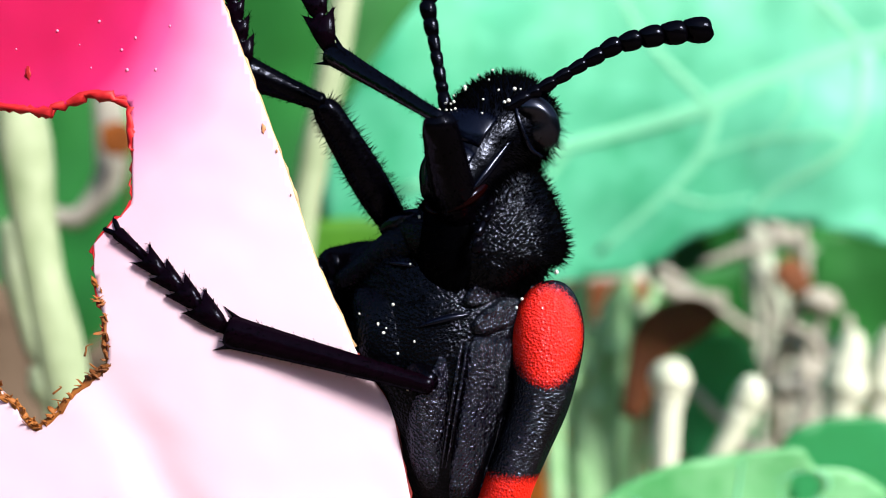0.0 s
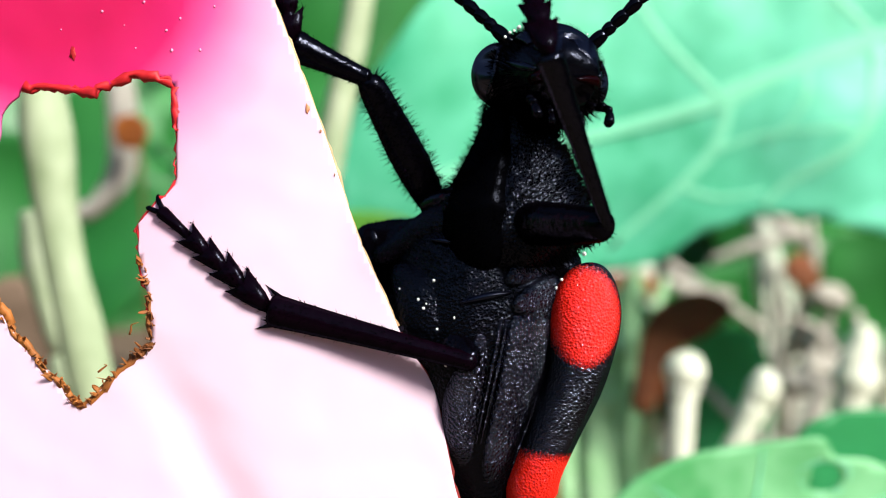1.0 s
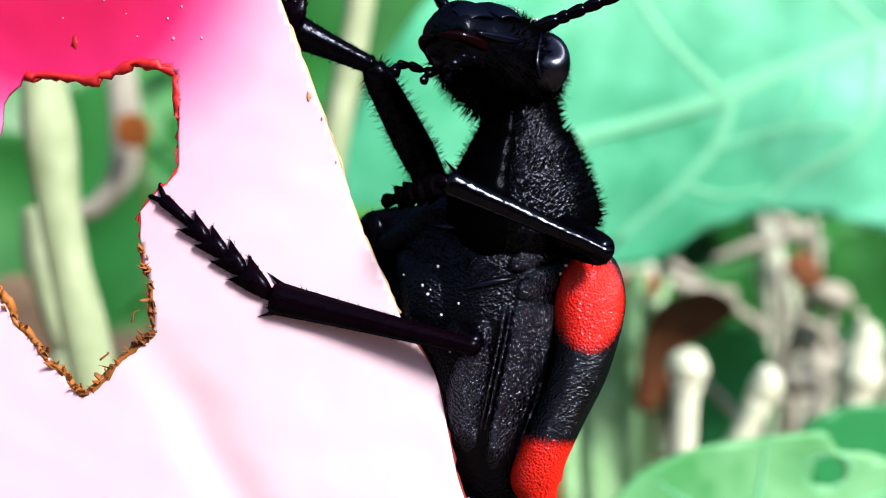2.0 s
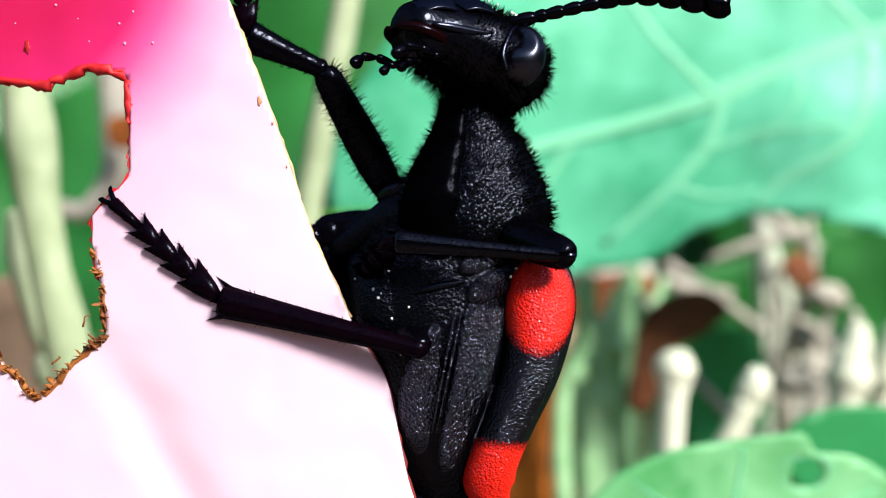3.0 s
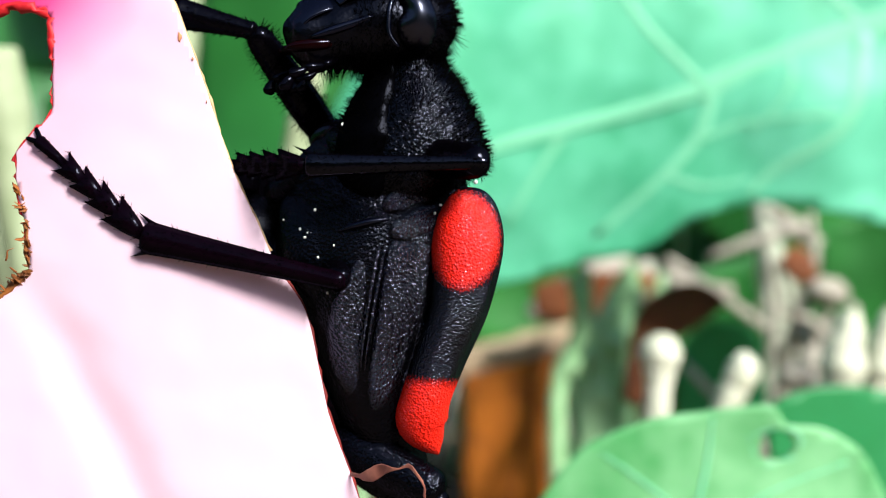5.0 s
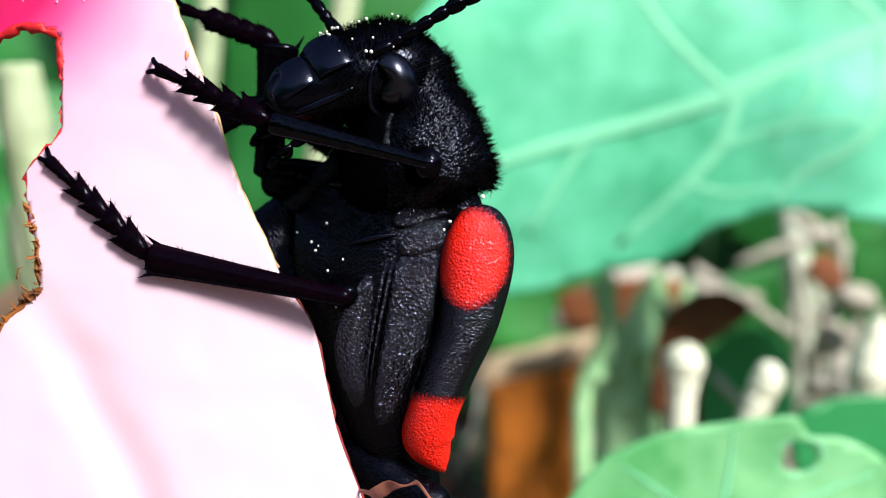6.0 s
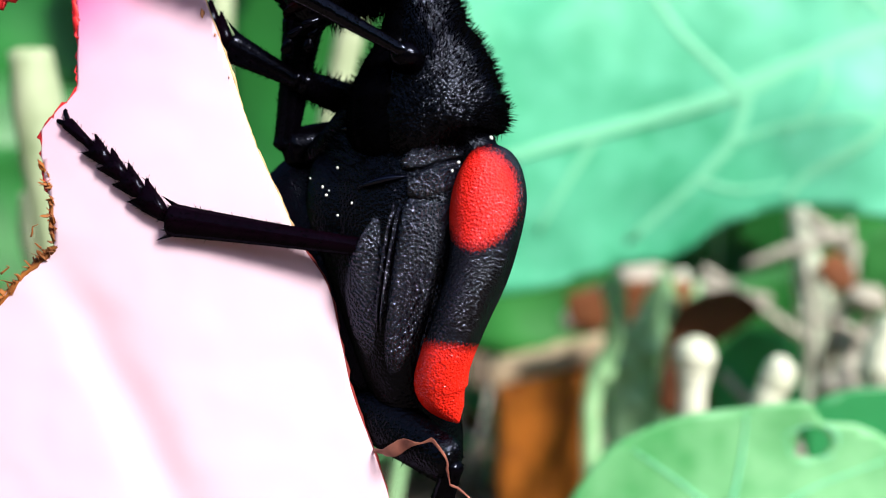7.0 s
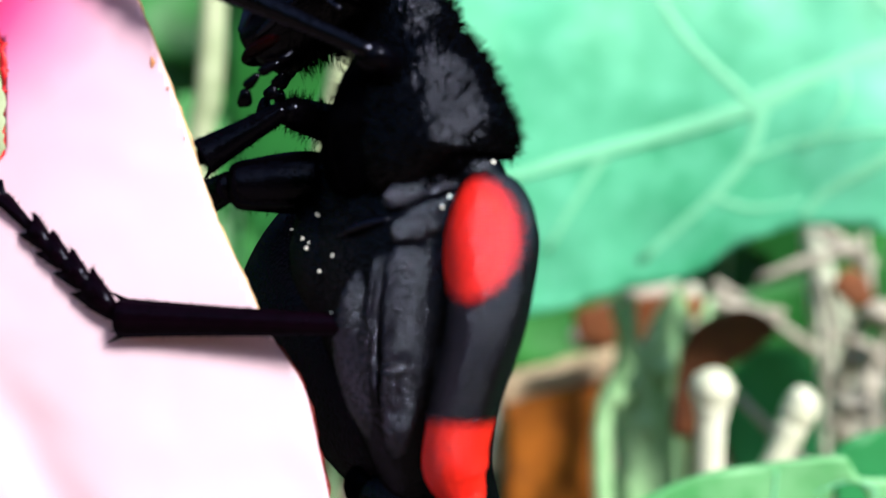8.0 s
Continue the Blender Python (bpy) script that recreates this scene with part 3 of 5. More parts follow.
    for s in (0, 1):
        bm = bmesh.new()
        loft(bm, [(*(3.5, 0.6, -1.56), 0.35, 0.4), (*(3.6, 0.5, -1.68), 0.75, 0.9), (*(3.66, 0.25, -2.05), 1.1, 1.2), (*(3.6, 0.1, -3.15), 1.27, 1.42), (*(3.37, 0.15, -5.05), 1.06, 1.35), (*(2.75, 0.25, -6.83), 0.92, 1.2),
                  (*(2.21, 0.4, -8.34), 0.88, 1.05), (*(2.04, 0.6, -9.31), 0.92, 0.85), (*(2.37, 0.8, -10.08), 0.5, 0.5), (*(2.62, 0.9, -10.51), 0.05, 0.1)], n=28, steps=5)
        if s:
            for v in bm.verts:
                v.co.y = 4.4 - v.co.y
                v.co.x -= 3.0
        part("wing_case", bm, M_ELYTRON, beetle, "black wing case with two red bands")
    bm = bmesh.new()
    shield = [(1.72, 1.8, 4.7, 0.7, 0.9), (1.66, 1.7, 4.1, 1.25, 1.4), (1.6, 1.6, 3.4, 1.36, 1.5), (1.66, 1.6, 2.69, 1.72, 1.8), (1.74, 1.6, 1.67, 2.25, 2.2), (1.7, 1.6, 0.5, 2.74, 2.5), (1.6, 1.6, -0.42, 2.72, 2.45), (1.71, 1.7, -0.9, 2.35, 2.1), (1.8, 1.8, -1.2, 1.5, 1.4), (1.96, 1.8, -1.35, 0.5, 0.6)]
    loft(bm, shield, n=40, steps=6)
    # shallow dents of the shield
    for v in bm.verts:
        k = noise.noise(v.co * 0.9 + Vector((3, 1, 7)))
        d = Vector((v.co.x - 1.7, v.co.y - 1.6, 0)).normalized()
        v.co += d * (0.16 * k + 0.05 * noise.noise(v.co * 2.6))
    global PRONOTUM
    p = PRONOTUM = part("pronotum", bm, M_ROUGH, beetle, "hairy black pronotum")
    part("setae", fur(p, 7000, 0.42, 11, width=0.022), M_HAIR, p)
    low = loft(bmesh.new(), [(x - 0.46 * a, y, z, a * 0.6, b * 1.02) for x, y, z, a, b in shield[1:-1]], n=36, steps=6)
    for v in low.verts:
        v.co += Vector(noise.noise_vector(v.co * 1.3)) * 0.09
    low = part("prosternum", low, M_SHELL, p, "matt black underside of the fore body")
    part("setae", fur(low, 1800, 0.36, 14, width=0.02), M_HAIR, low)
    part("joint_bead", ball(bmesh.new(), (4.02, 1.0, -0.8), (0.08, 0.08, 0.08), None, 10, 8), M_POLLEN, p, "tiny pale bead")


body()


def head():
    """Drawn facing -x, crown up, with its neck at the origin; posed by its keys."""
    def snout(bm):
        for v in bm.verts:
            if v.co.x < -1:
                v.co.x = -1 + (v.co.x + 1) * 1.24
        return bm
    bm = loft(bmesh.new(), [(1.25, 0, -0.25, 0.75, 0.9), (0.85, 0, -0.1, 1.35, 1.5), (0.3, 0, 0.05, 1.7, 1.9), (-0.6, 0, 0.12, 1.75, 2.0), (-1.5, 0, 0.1, 1.62, 1.85), (-2.3, 0, -0.05, 1.38, 1.5), (-2.9, 0, -0.2, 1.22, 1.28), (-3.4, 0, -0.36, 1.1, 1.12), (-3.75, 0, -0.45, 0.85, 0.9), (-3.9, 0, -0.5, 0.35, 0.45)], n=36, steps=6)
    for v in bm.verts:
        v.co += Vector(noise.noise_vector(v.co * 1.4)) * 0.07
    h = part("head", snout(bm), M_CROWN, None, "bristly black head", origin=(0, 0, 0))
    h.parent = beetle
    for s in (-1, 1):
        # kidney-shaped eye, notched in front where the feeler stands
        bm = ball(bmesh.new(), (0, 0, 0), (1, 1, 1), None, 40, 28)
        for v in bm.verts:
            c = v.co.copy()
            notch = max(0.0, -c.x - 0.2) * math.exp(-((c.z - 0.25) / 0.35) ** 2)
            v.co = Vector((-0.6 + c.x * 0.85 + 0.45 * notch, s * 1.55 + c.y * 0.98 * (1 - 0.25 * notch), 0.2 + c.z * 1.12 - 0.1 * c.x))
        part("eye", bm, M_EYE, h, "large glossy black eye")
        bm = bmesh.new()
        loft(bm, [(-1.35, s * 2.05, -0.75, 0.06, 0.06), (-1.62, s * 1.95, -0.3, 0.09, 0.08), (-1.6, s * 1.9, 0.2, 0.1, 0.08), (-1.45, s * 1.8, 0.75, 0.09, 0.08), (-1.1, s * 1.6, 1.2, 0.05, 0.05)], n=10)
        part("eye_rim", bm, M_SMOOTH, h, "shiny rim in front of the eye")
        bm = bmesh.new()
        loft(bm, [(-2.9, s * 0.95, -0.5, 0.2, 0.2), (-3.4, s * 0.98, -0.54, 0.22, 0.2), (-3.8, s * 0.8, -0.58, 0.19, 0.16), (-4.05, s * 0.45, -0.62, 0.13, 0.1), (-4.15, s * 0.1, -0.66, 0.04, 0.04)], n=14)
        part("mandible", snout(bm), M_MOUTH, h, "dark red-brown mandible")
        for k, (root, line) in enumerate((((-2.7, 0.85, -1.0), ((-0.5, 0.3, -0.25, 0.13), (-0.55, 0.1, -0.1, 0.17), (-0.45, 0.0, -0.25, 0.16), (-0.2, -0.1, -0.5, 0.2))),
                                          ((-2.9, 0.35, -1.15), ((-0.4, 0.1, -0.3, 0.1), (-0.35, 0.05, -0.25, 0.13), (-0.15, 0.0, -0.4, 0.15))))):
            bm = bmesh.new()
            p = Vector((root[0], s * root[1], root[2]))
            for dx, dy, dz, w in line:
                q = p + Vector((dx, s * dy, dz))
                loft(bm, [(*p, 0.05, 0.05), (*p.lerp(q, 0.2), w * 0.7, w * 0.65), (*p.lerp(q, 0.75), w, w * 0.85), (*p.lerp(q, 0.98), w * 0.6, w * 0.5)], n=9, steps=2)
                p = q
            part("palp", snout(bm), M_LEG, h, "jointed black palp")
        bm = bmesh.new()
        loft(bm, [(-1.1, s * 1.15, 0.95, 0.36, 0.34), (-1.3, s * 1.28, 1.12, 0.34, 0.3), (-1.42, s * 1.36, 1.22, 0.2, 0.2)], n=12)
        part("antenna_socket", bm, M_CROWN, h, "swollen antenna socket")
        bm = bmesh.new()
        loft(bm, [(-1.85, s * 1.62, 0.35, 0.08, 0.08), (-2.4, s * 1.45, 0.1, 0.14, 0.1), (-3.0, s * 1.28, -0.12, 0.14, 0.1), (-3.5, s * 1.08, -0.3, 0.07, 0.07)], n=10)
        part("cheek", snout(bm), M_SMOOTH, h, "shiny cheek ridge")
    # face plate and upper lip, each a bent shield with a sharp front edge
    for name, rows, label in (("clypeus", ((-1.5, 1.5, 1.2, 0.16), (-2.0, 1.56, 1.42, 0.24), (-2.5, 1.4, 1.36, 0.24), (-2.8, 1.18, 1.2, 0.12)), "blue-black face plate with a sharp front edge"),
                              ("labrum", ((-2.75, 1.05, 0.95, 0.14), (-3.1, 1.0, 1.1, 0.22), (-3.6, 0.74, 1.04, 0.24), (-4.0, 0.3, 0.8, 0.14)), "smooth notched upper lip")):
        bm = bmesh.new()
        grid = []
        st = spline(rows, 5)
        for x, z, w, tk in st:
            row = []
            for k in range(25):
                a = math.pi * k / 24 * 2
                u = math.cos(a)
                dent = 0.22 * math.exp(-(u / 0.25) ** 2) if name == "labrum" and x < -3.6 else 0.0
                bow = -0.42 * u * u
                row.append(bm.verts.new((x + dent + 0.12 * u * u, u * w, z + bow + tk * math.sin(a) + 0.03 * noise.noise((x * 3, u * 4, 1)))))
            grid.append(row[:-1])
            bm.verts.remove(row[-1])
        for r, q in zip(grid, grid[1:]):
            for k in range(24):
                bm.faces.new((r[k], r[(k + 1) % 24], q[(k + 1) % 24], q[k]))
        bm.faces.new(grid[0][::-1])
        bm.faces.new(grid[-1])
        part(name, snout(bm), M_SMOOTH, h, label)
    part("setae", fur(h, 3000, 0.36, 21, keep=lambda p, n: p.x > -2.6 and n.z > -0.3, width=0.02), M_HAIR, h)
    part("beard", fur(h, 1300, 0.62, 22, keep=lambda p, n: p.x > -3.4 and n.z < -0.3, lean=(-0.3, 0, -0.3), width=0.02), M_HAIR, h, "long black hairs under the mouth")
    ants = []
    for s in (-1, 1):
        z, pieces = 0.0, []
        for i in range(11):
            ln = 0.95 if i == 0 else (0.42 if i == 1 else 0.56 + 0.02 * i)
            r = 0.26 if i == 0 else 0.24
            if i > 4:
                r = 0.26 + 0.035 * (i - 4)
            x0 = 0.0 if i < 7 else -0.1 * (i - 6) ** 1.5
            bm = bmesh.new()
            loft(bm, [(x0, 0, z - 0.05, 0.15, 0.15), (x0, 0, z + ln * 0.12, r * 0.8, r * 0.8), (x0 - 0.06 * max(0, i - 6), 0, z + ln * 0.65, r, r), (x0 - 0.1 * max(0, i - 6), 0, z + ln, r * 0.78, r * 0.78), (x0 - 0.1 * max(0, i - 6), 0, z + ln * 1.06, 0.08, 0.08)], n=12, steps=2)
            pieces.append(bm)
            z += ln
        a = part("antenna", pieces[0], M_LEG, None, "beaded black antenna with a thicker end", origin=(0, 0, 0))
        a.parent = beetle
        for bm in pieces[1:]:
            part("antenna_bead", bm, M_LEG, a)
        ants.append(a)
    return h, ants


HEAD, ANTENNAE = head()


def leg(l1, l2, l3, label, w1=1.0, w2=1.0, hairs=250, hair=0.22, spiny=True):
    """A leg of rigid pieces, each drawn along +z from its joint; w1 and w2 thicken thigh and shin."""
    coxa = part("leg", ball(bmesh.new(), (0, 0, 0), (0.6, 0.6, 0.7)), M_SHELL, None, label, origin=(0, 0, 0))
    coxa.parent = beetle
    bm = bmesh.new()
    loft(bm, [(0, 0, -0.1, 0.2, 0.2), (0, 0, l1 * 0.1, 0.5 * w1, 0.45 * w1), (0, 0, l1 * 0.4, 0.62 * w1, 0.5 * w1), (0, 0, l1 * 0.8, 0.52 * w1, 0.42 * w1), (0, 0, l1 * 0.97, 0.42 * w1, 0.36 * w1), (0, 0, l1 + 0.12, 0.15, 0.15)], n=18)
    fe = part("femur", bm, M_LEG, None, origin=(0, 0, 0))
    bm = bmesh.new()
    loft(bm, [(0, 0, -0.15, 0.15, 0.15), (0, 0, 0.05, 0.30 * w2, 0.28 * w2), (0, 0, l2 * 0.1, 0.30 * w2, 0.27 * w2), (0, 0, l2 * 0.5, 0.38 * w2, 0.3 * w2), (0, 0, l2 * 0.85, 0.48 * w2, 0.36 * w2), (0, 0, l2 * 0.97, 0.52 * w2, 0.4 * w2), (0, 0, l2, 0.42 * w2, 0.3 * w2)], n=18)
    ti = part("tibia", bm, M_LEG, None, origin=(0, 0, 0))
    spurs = []
    for s in (-1, 1):
        bm = bmesh.new()
        bristle(bm, (0.42 * w2 * s, -0.05, l2 * 0.96), (0.5 * s, 0, 1), 0.75, 0.12)
        spurs.append(bm)
    # the foot: joints that widen towards the toe, each with pointed corners
    prof = [(0, 0.16)]
    z = 0.0
    for i, share in enumerate((0.22, 0.17, 0.16, 0.15)):
        w = 0.56 - 0.04 * i if spiny else 0.46
        prof += [(z + l3 * share * 0.45, w * (0.62 if spiny else 0.9)), (z + l3 * share * 1.12, w), (z + l3 * share * 1.13, 0.15 if spiny else w * 0.8)]
        z += l3 * share
    prof += [(z + l3 * 0.1, 0.17), (z + l3 * 0.28, 0.24), (z + l3 * 0.3, 0.1)]
    bm = bmesh.new()
    n = 14
    rings = []
    for z, w in prof:
        ring = []
        for k in range(n):
            a = 2 * math.pi * k / n
            c = math.cos(a)
            peak = 0.36 * max(0.0, abs(c) - 0.6) / 0.4 if w > 0.4 and spiny else 0.0
            ring.append(bm.verts.new((c * w, math.sin(a) * min(w, 0.27), z + peak * 0.8)))
        rings.append(ring)
    for r, q in zip(rings, rings[1:]):
        for k in range(n):
            bm.faces.new((r[k], r[(k + 1) % n], q[(k + 1) % n], q[k]))
    bm.faces.new(rings[0][::-1])
    bm.faces.new(rings[-1])
    ta = part("tarsus", bm, M_TARSUS, None, "spiny jointed foot", origin=(0, 0, 0))
    claws = []
    for s in (-1, 1):
        bm = bmesh.new()
        loft(bm, [(0.05 * s, 0, l3 * 0.97, 0.1, 0.1), (0.2 * s, -0.1, l3 + 0.25, 0.09, 0.08), (0.28 * s, -0.35, l3 + 0.45, 0.06, 0.05), (0.2 * s, -0.65, l3 + 0.5, 0.015, 0.015)], n=8)
        claws.append(bm)
    for p in (fe, ti, ta):
        p.parent = coxa
    # hairs, spurs and claws sit on rigid pieces of the same leg
    for src, bms, mats in ((fe, [fur(fe, hairs, hair, 31, lean=(-0.5, 0, 0), width=0.02)], M_HAIR), (ti, [fur(ti, 380, 0.2, 33, lean=(0, 0, 0.9), width=0.018)] + spurs, M_HAIR), (ta, [fur(ta, 420, 0.24, 35, lean=(0, 0, 1.2), width=0.018)] + claws, M_HAIR)):
        for i, bm in enumerate(bms):
            part("setae" if i == 0 else ("spur" if src is ti else "claw"), bm, mats if i == 0 else M_LEG, src)
    return coxa, fe, ti, ta, (l1, l2, l3)


LEGS = {
    "near_fore": leg(5.3, 5.8, 4.8, "folded black foreleg held before the face", 1.2, 0.78),
    "far_fore": leg(5.6, 2.9, 4.2, "black foreleg braced on the petal edge", 1.1, 1.15, 900, 0.42),
    "near_mid": leg(2.9, 7.2, 5.2, "black middle leg gripping the front of the petal", 1.0, 1.1),
    "far_mid": leg(3.6, 4.9, 3.8, "black middle leg behind the petal edge", 1.6, 1.55, spiny=False),
    "near_hind": leg(4.8, 5.5, 4.5, "black hind leg folded under the belly", 1.6, 1.2),
}

LEGS["near_mid"][2].data.materials[0] = M_TARSUS
LEGS["near_hind"][1].data.materials[0] = M_ROUGH
LEGS["near_fore"][2].data.materials[0] = M_TIBIA


def settle(q):
    """The place on the beetle's near side that lies at q's height and breadth."""
    best = None
    for ob in beetle.children:
        if ob.type != "MESH" or ob.name.startswith(("head", "antenna", "leg", "setae", "pollen")):
            continue
        o = Vector(ob["at"])
        for v in ob.data.vertices:
            p = v.co / MM + o
            if (p.x - q[0]) ** 2 + (p.z - q[2]) ** 2 < 0.09 and (best is None or p.y < best):
                best = p.y
    return (q[0], q[1] if best is None else best, q[2])


def grains():
    """Pale specks of pollen on the beetle."""
    rnd = random.Random(9)
    for q in ((-1.54, -0.8, -3.53), (-0.97, -0.8, -3.11), (-1.94, -0.6, -2.68), (-2.03, -0.6, -2.84), (-2.22, -0.6, -2.55), (-2.89, -0.4, -2.22), (-1.71, -0.6, -1.88), (2.69, -0.8, -1.68), (-1.13, -0.5, -0.5), (-0.81, -0.5, 1.13), (-1.19, -0.6, -4.75), (2.5, -0.7, -1.97)):
        r = rnd.uniform(0.03, 0.065)
        part("pollen_grain", ball(bmesh.new(), settle(q), (r, r, r * rnd.uniform(0.8, 1.5)), None, 8, 6), M_POLLEN, beetle, "pale pollen grain")
    for i in range(26):
        a, b = rnd.uniform(-1.9, 1.9), rnd.uniform(-2.3, 0.6)
        p = (b, a, -0.02 + 2.05 * math.sqrt(max(0.05, 1 - (a / 2.3) ** 2)) - 0.12 * max(0, -1 - b) ** 2)
        r = rnd.uniform(0.03, 0.075)
        g = part("pollen_grain", ball(bmesh.new(), p, (r, r, r), None, 8, 6), M_POLLEN, None, "pale pollen grain", origin=(0, 0, 0))
        g.parent = HEAD


grains()


# ---- the plants behind ----
def plain_leaf(name, outline, y, bend, material, label, veins=(), holes=(), cell=2.0, group="", foot=None):
    """A bent blade with raised veins, on a stalk that comes up from the ground."""
    f = lambda x, z: y + bend * noise.noise((x * 0.02, z * 0.02, y)) + 0.15 * bend * noise.noise((x * 0.08, z * 0.08, y))
    ob = thick(part(name, sheet(flat([tuple(p) for p in spline(list(outline) + [outline[0]], 4)]), [flat(h) for h in holes], cell, f), material), 0.4)
    tagged(ob, label, "leaf", group)
    for v in veins:
        bm = bmesh.new()
        pts = spline([(p[0], p[2], w) for p, w in v], 6)
        loft(bm, [(x, f(x, z) - 0.12, z, w, 0.22) for x, z, w in pts], n=8, steps=1)
        part("vein", bm, M_VEIN, ob, "pale raised vein")
    for h in holes:
        ring = spline([(p[0], p[2]) for p in list(h) + [h[0]]], 4)
        part("hole_rim", loft(bmesh.new(), [(x, f(x, z), z, 0.15, 0.22) for x, z in ring], n=8, steps=1, rough=0.12), M_VEIN, ob, "pale dried rim of the hole")
    low = min(outline, key=lambda p: p[2]) if foot is None else foot
    x, z = low[0], low[2]
    rnd = random.Random(int(abs(x) * 10 + y))
    bm = bmesh.new()
    w = max(0.5, min(1.1, cell * 0.45)) if "dead" not in name else 0.3
    dx = rnd.uniform(-14, 14)
    loft(bm, [(x, f(x, z) + 0.1, z + cell * 0.4, w * 0.7, w * 0.7), (x + dx * 0.3, y + 3, z - (z - GROUND) * 0.35, w, w), (x + dx, y + 6, GROUND - 2, w * 1.2, w * 1.2)], n=8)
    part("leaf_stalk", bm, M_GREENSTEM if "dead" not in name else M_DEAD, ob, "slender stalk of the leaf")
    return ob


plain_leaf("leaf", [(-1.2, 122, 40.31), (-8.04, 122, 30.9), (-13.17, 122, 23.2), (-16.6, 122, 15.5), (-17.88, 122, 5.24), (-12.32, 122, -3.2), (-1.0, 122, -8.2), (9.7, 122, -8.0), (19.0, 122, -5.0), (27.0, 122, -3.9), (32.6, 122, -2.0), (37.2, 122, 1.4),
                    (46.71, 122, 4.21), (56.11, 122, 3.36), (66.38, 122, 0.96), (82.63, 122, -2.46), (99.74, 122, 0.96), (112.57, 122, 16.36), (110.86, 122, 42.02), (95.46, 122, 61.69), (61.25, 122, 70.25), (22.75, 122, 63.4)], 122, 9, M_LEAF,
           "large mint-green leaf with pale veins", foot=(110.86, 122, 12.08), veins=[
               [((-7.19, 122, 8.66), 0.81), ((18.48, 122, 15.93), 1.41), ((39.86, 122, 21.92), 1.83), ((67.06, 122, 31.33), 2.23), ((104.02, 122, 42.02), 2.64)],
               [((41.57, 122, 22.17), 1.22), ((38.15, 122, 12.94), 0.92), ((23.61, 122, -0.75), 0.61)],
               [((63.81, 122, 30.04), 1.41), ((60.39, 122, 16.36), 1.11), ((50.13, 122, 9.09), 0.81), ((46.71, 122, 5.24), 0.51)],
               [((39.86, 122, 21.92), 0.81), ((29.6, 122, 32.61), 0.61), ((22.75, 122, 46.3), 0.51)],
               [((63.81, 122, 30.04), 0.81), ((54.4, 122, 40.31), 0.61), ((50.13, 122, 50.57), 0.41)],
               [((38.58, 122, 13.79), 0.61), ((46.71, 122, 16.36), 0.45), ((59.54, 122, 17.21), 0.41)],
               [((19.33, 122, 15.93), 0.81), ((15.06, 122, 9.51), 0.61), ((9.92, 122, 0.96), 0.41)],
               [((33.87, 122, 8.66), 0.51), ((39.86, 122, 6.95), 0.41), ((46.71, 122, 7.8), 0.30)],
               [((52.69, 122, 26.19), 0.51), ((51.84, 122, 20.63), 0.41), ((46.71, 122, 14.65), 0.30)]])
plain_leaf("leaf", [(8.89, 40, -21.34), (10.94, 40, -18.45), (13, 40, -16.81), (17.12, 40, -15.37), (22.46, 40, -14.75), (26.17, 40, -14.55), (26.99, 40, -15.99), (30.28, 40, -16.4), (33.57, 40, -18.87), (35.22, 40, -25.04), (29.46, 40, -33.27), (17.12, 40, -33.27), (9.71, 40, -27.92)],
           40, 5, M_LOWLEAF, "light green leaf with a small eaten hole", holes=[[(24.32, 40, -16.81), (26.58, 40, -16.19), (28.23, 40, -16.81), (27.81, 40, -18.45), (25.35, 40, -18.87)]], cell=0.8, veins=[
               [((19.17, 40, -32.86), 0.30), ((20, 40, -25.04), 0.24), ((21.23, 40, -18.87), 0.18), ((21.64, 40, -15.25), 0.09)],
               [((20.41, 40, -22.98), 0.15), ((16.29, 40, -19.69), 0.12), ((13.41, 40, -17.63), 0.06)],
               [((20.2, 40, -25.04), 0.15), ((25.35, 40, -21.33), 0.12), ((31.93, 40, -18.87), 0.06)]])


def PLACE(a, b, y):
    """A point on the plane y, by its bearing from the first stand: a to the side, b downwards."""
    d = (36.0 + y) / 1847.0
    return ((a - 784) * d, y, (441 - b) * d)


def stalk(name, stations, material, label, category="stem", group="", n=12, rough=0.15, cap=0):
    """A stem or twig; the first `cap` stations make its rounded end, and a stem bears a swollen node."""
    ob = part(name, loft(bmesh.new(), stations[cap:], n=n, rough=rough), material)
    if cap:
        part("cut_end", loft(bmesh.new(), stations[:cap + 1], n=n, rough=rough), material, ob, "rounded callused end")
    if name == "stem":
        a, b = stations[-3], stations[-2]
        m = [0.5 * (p + q) for p, q in zip(a, b)]
        d = (Vector(b[:3]) - Vector(a[:3])).normalized()
        w = m[3] * 1.04
        part("node", loft(bmesh.new(), [(*(Vector(m[:3]) + d * k * w), w * r, w * r) for k, r in ((-1.2, 0.9), (-0.5, 1.15), (0, 1.3), (0.5, 1.15), (1.2, 0.9))], n=n, steps=2, rough=rough), material, ob, "swollen node of the stem")
    return tagged(ob, label, category, group)


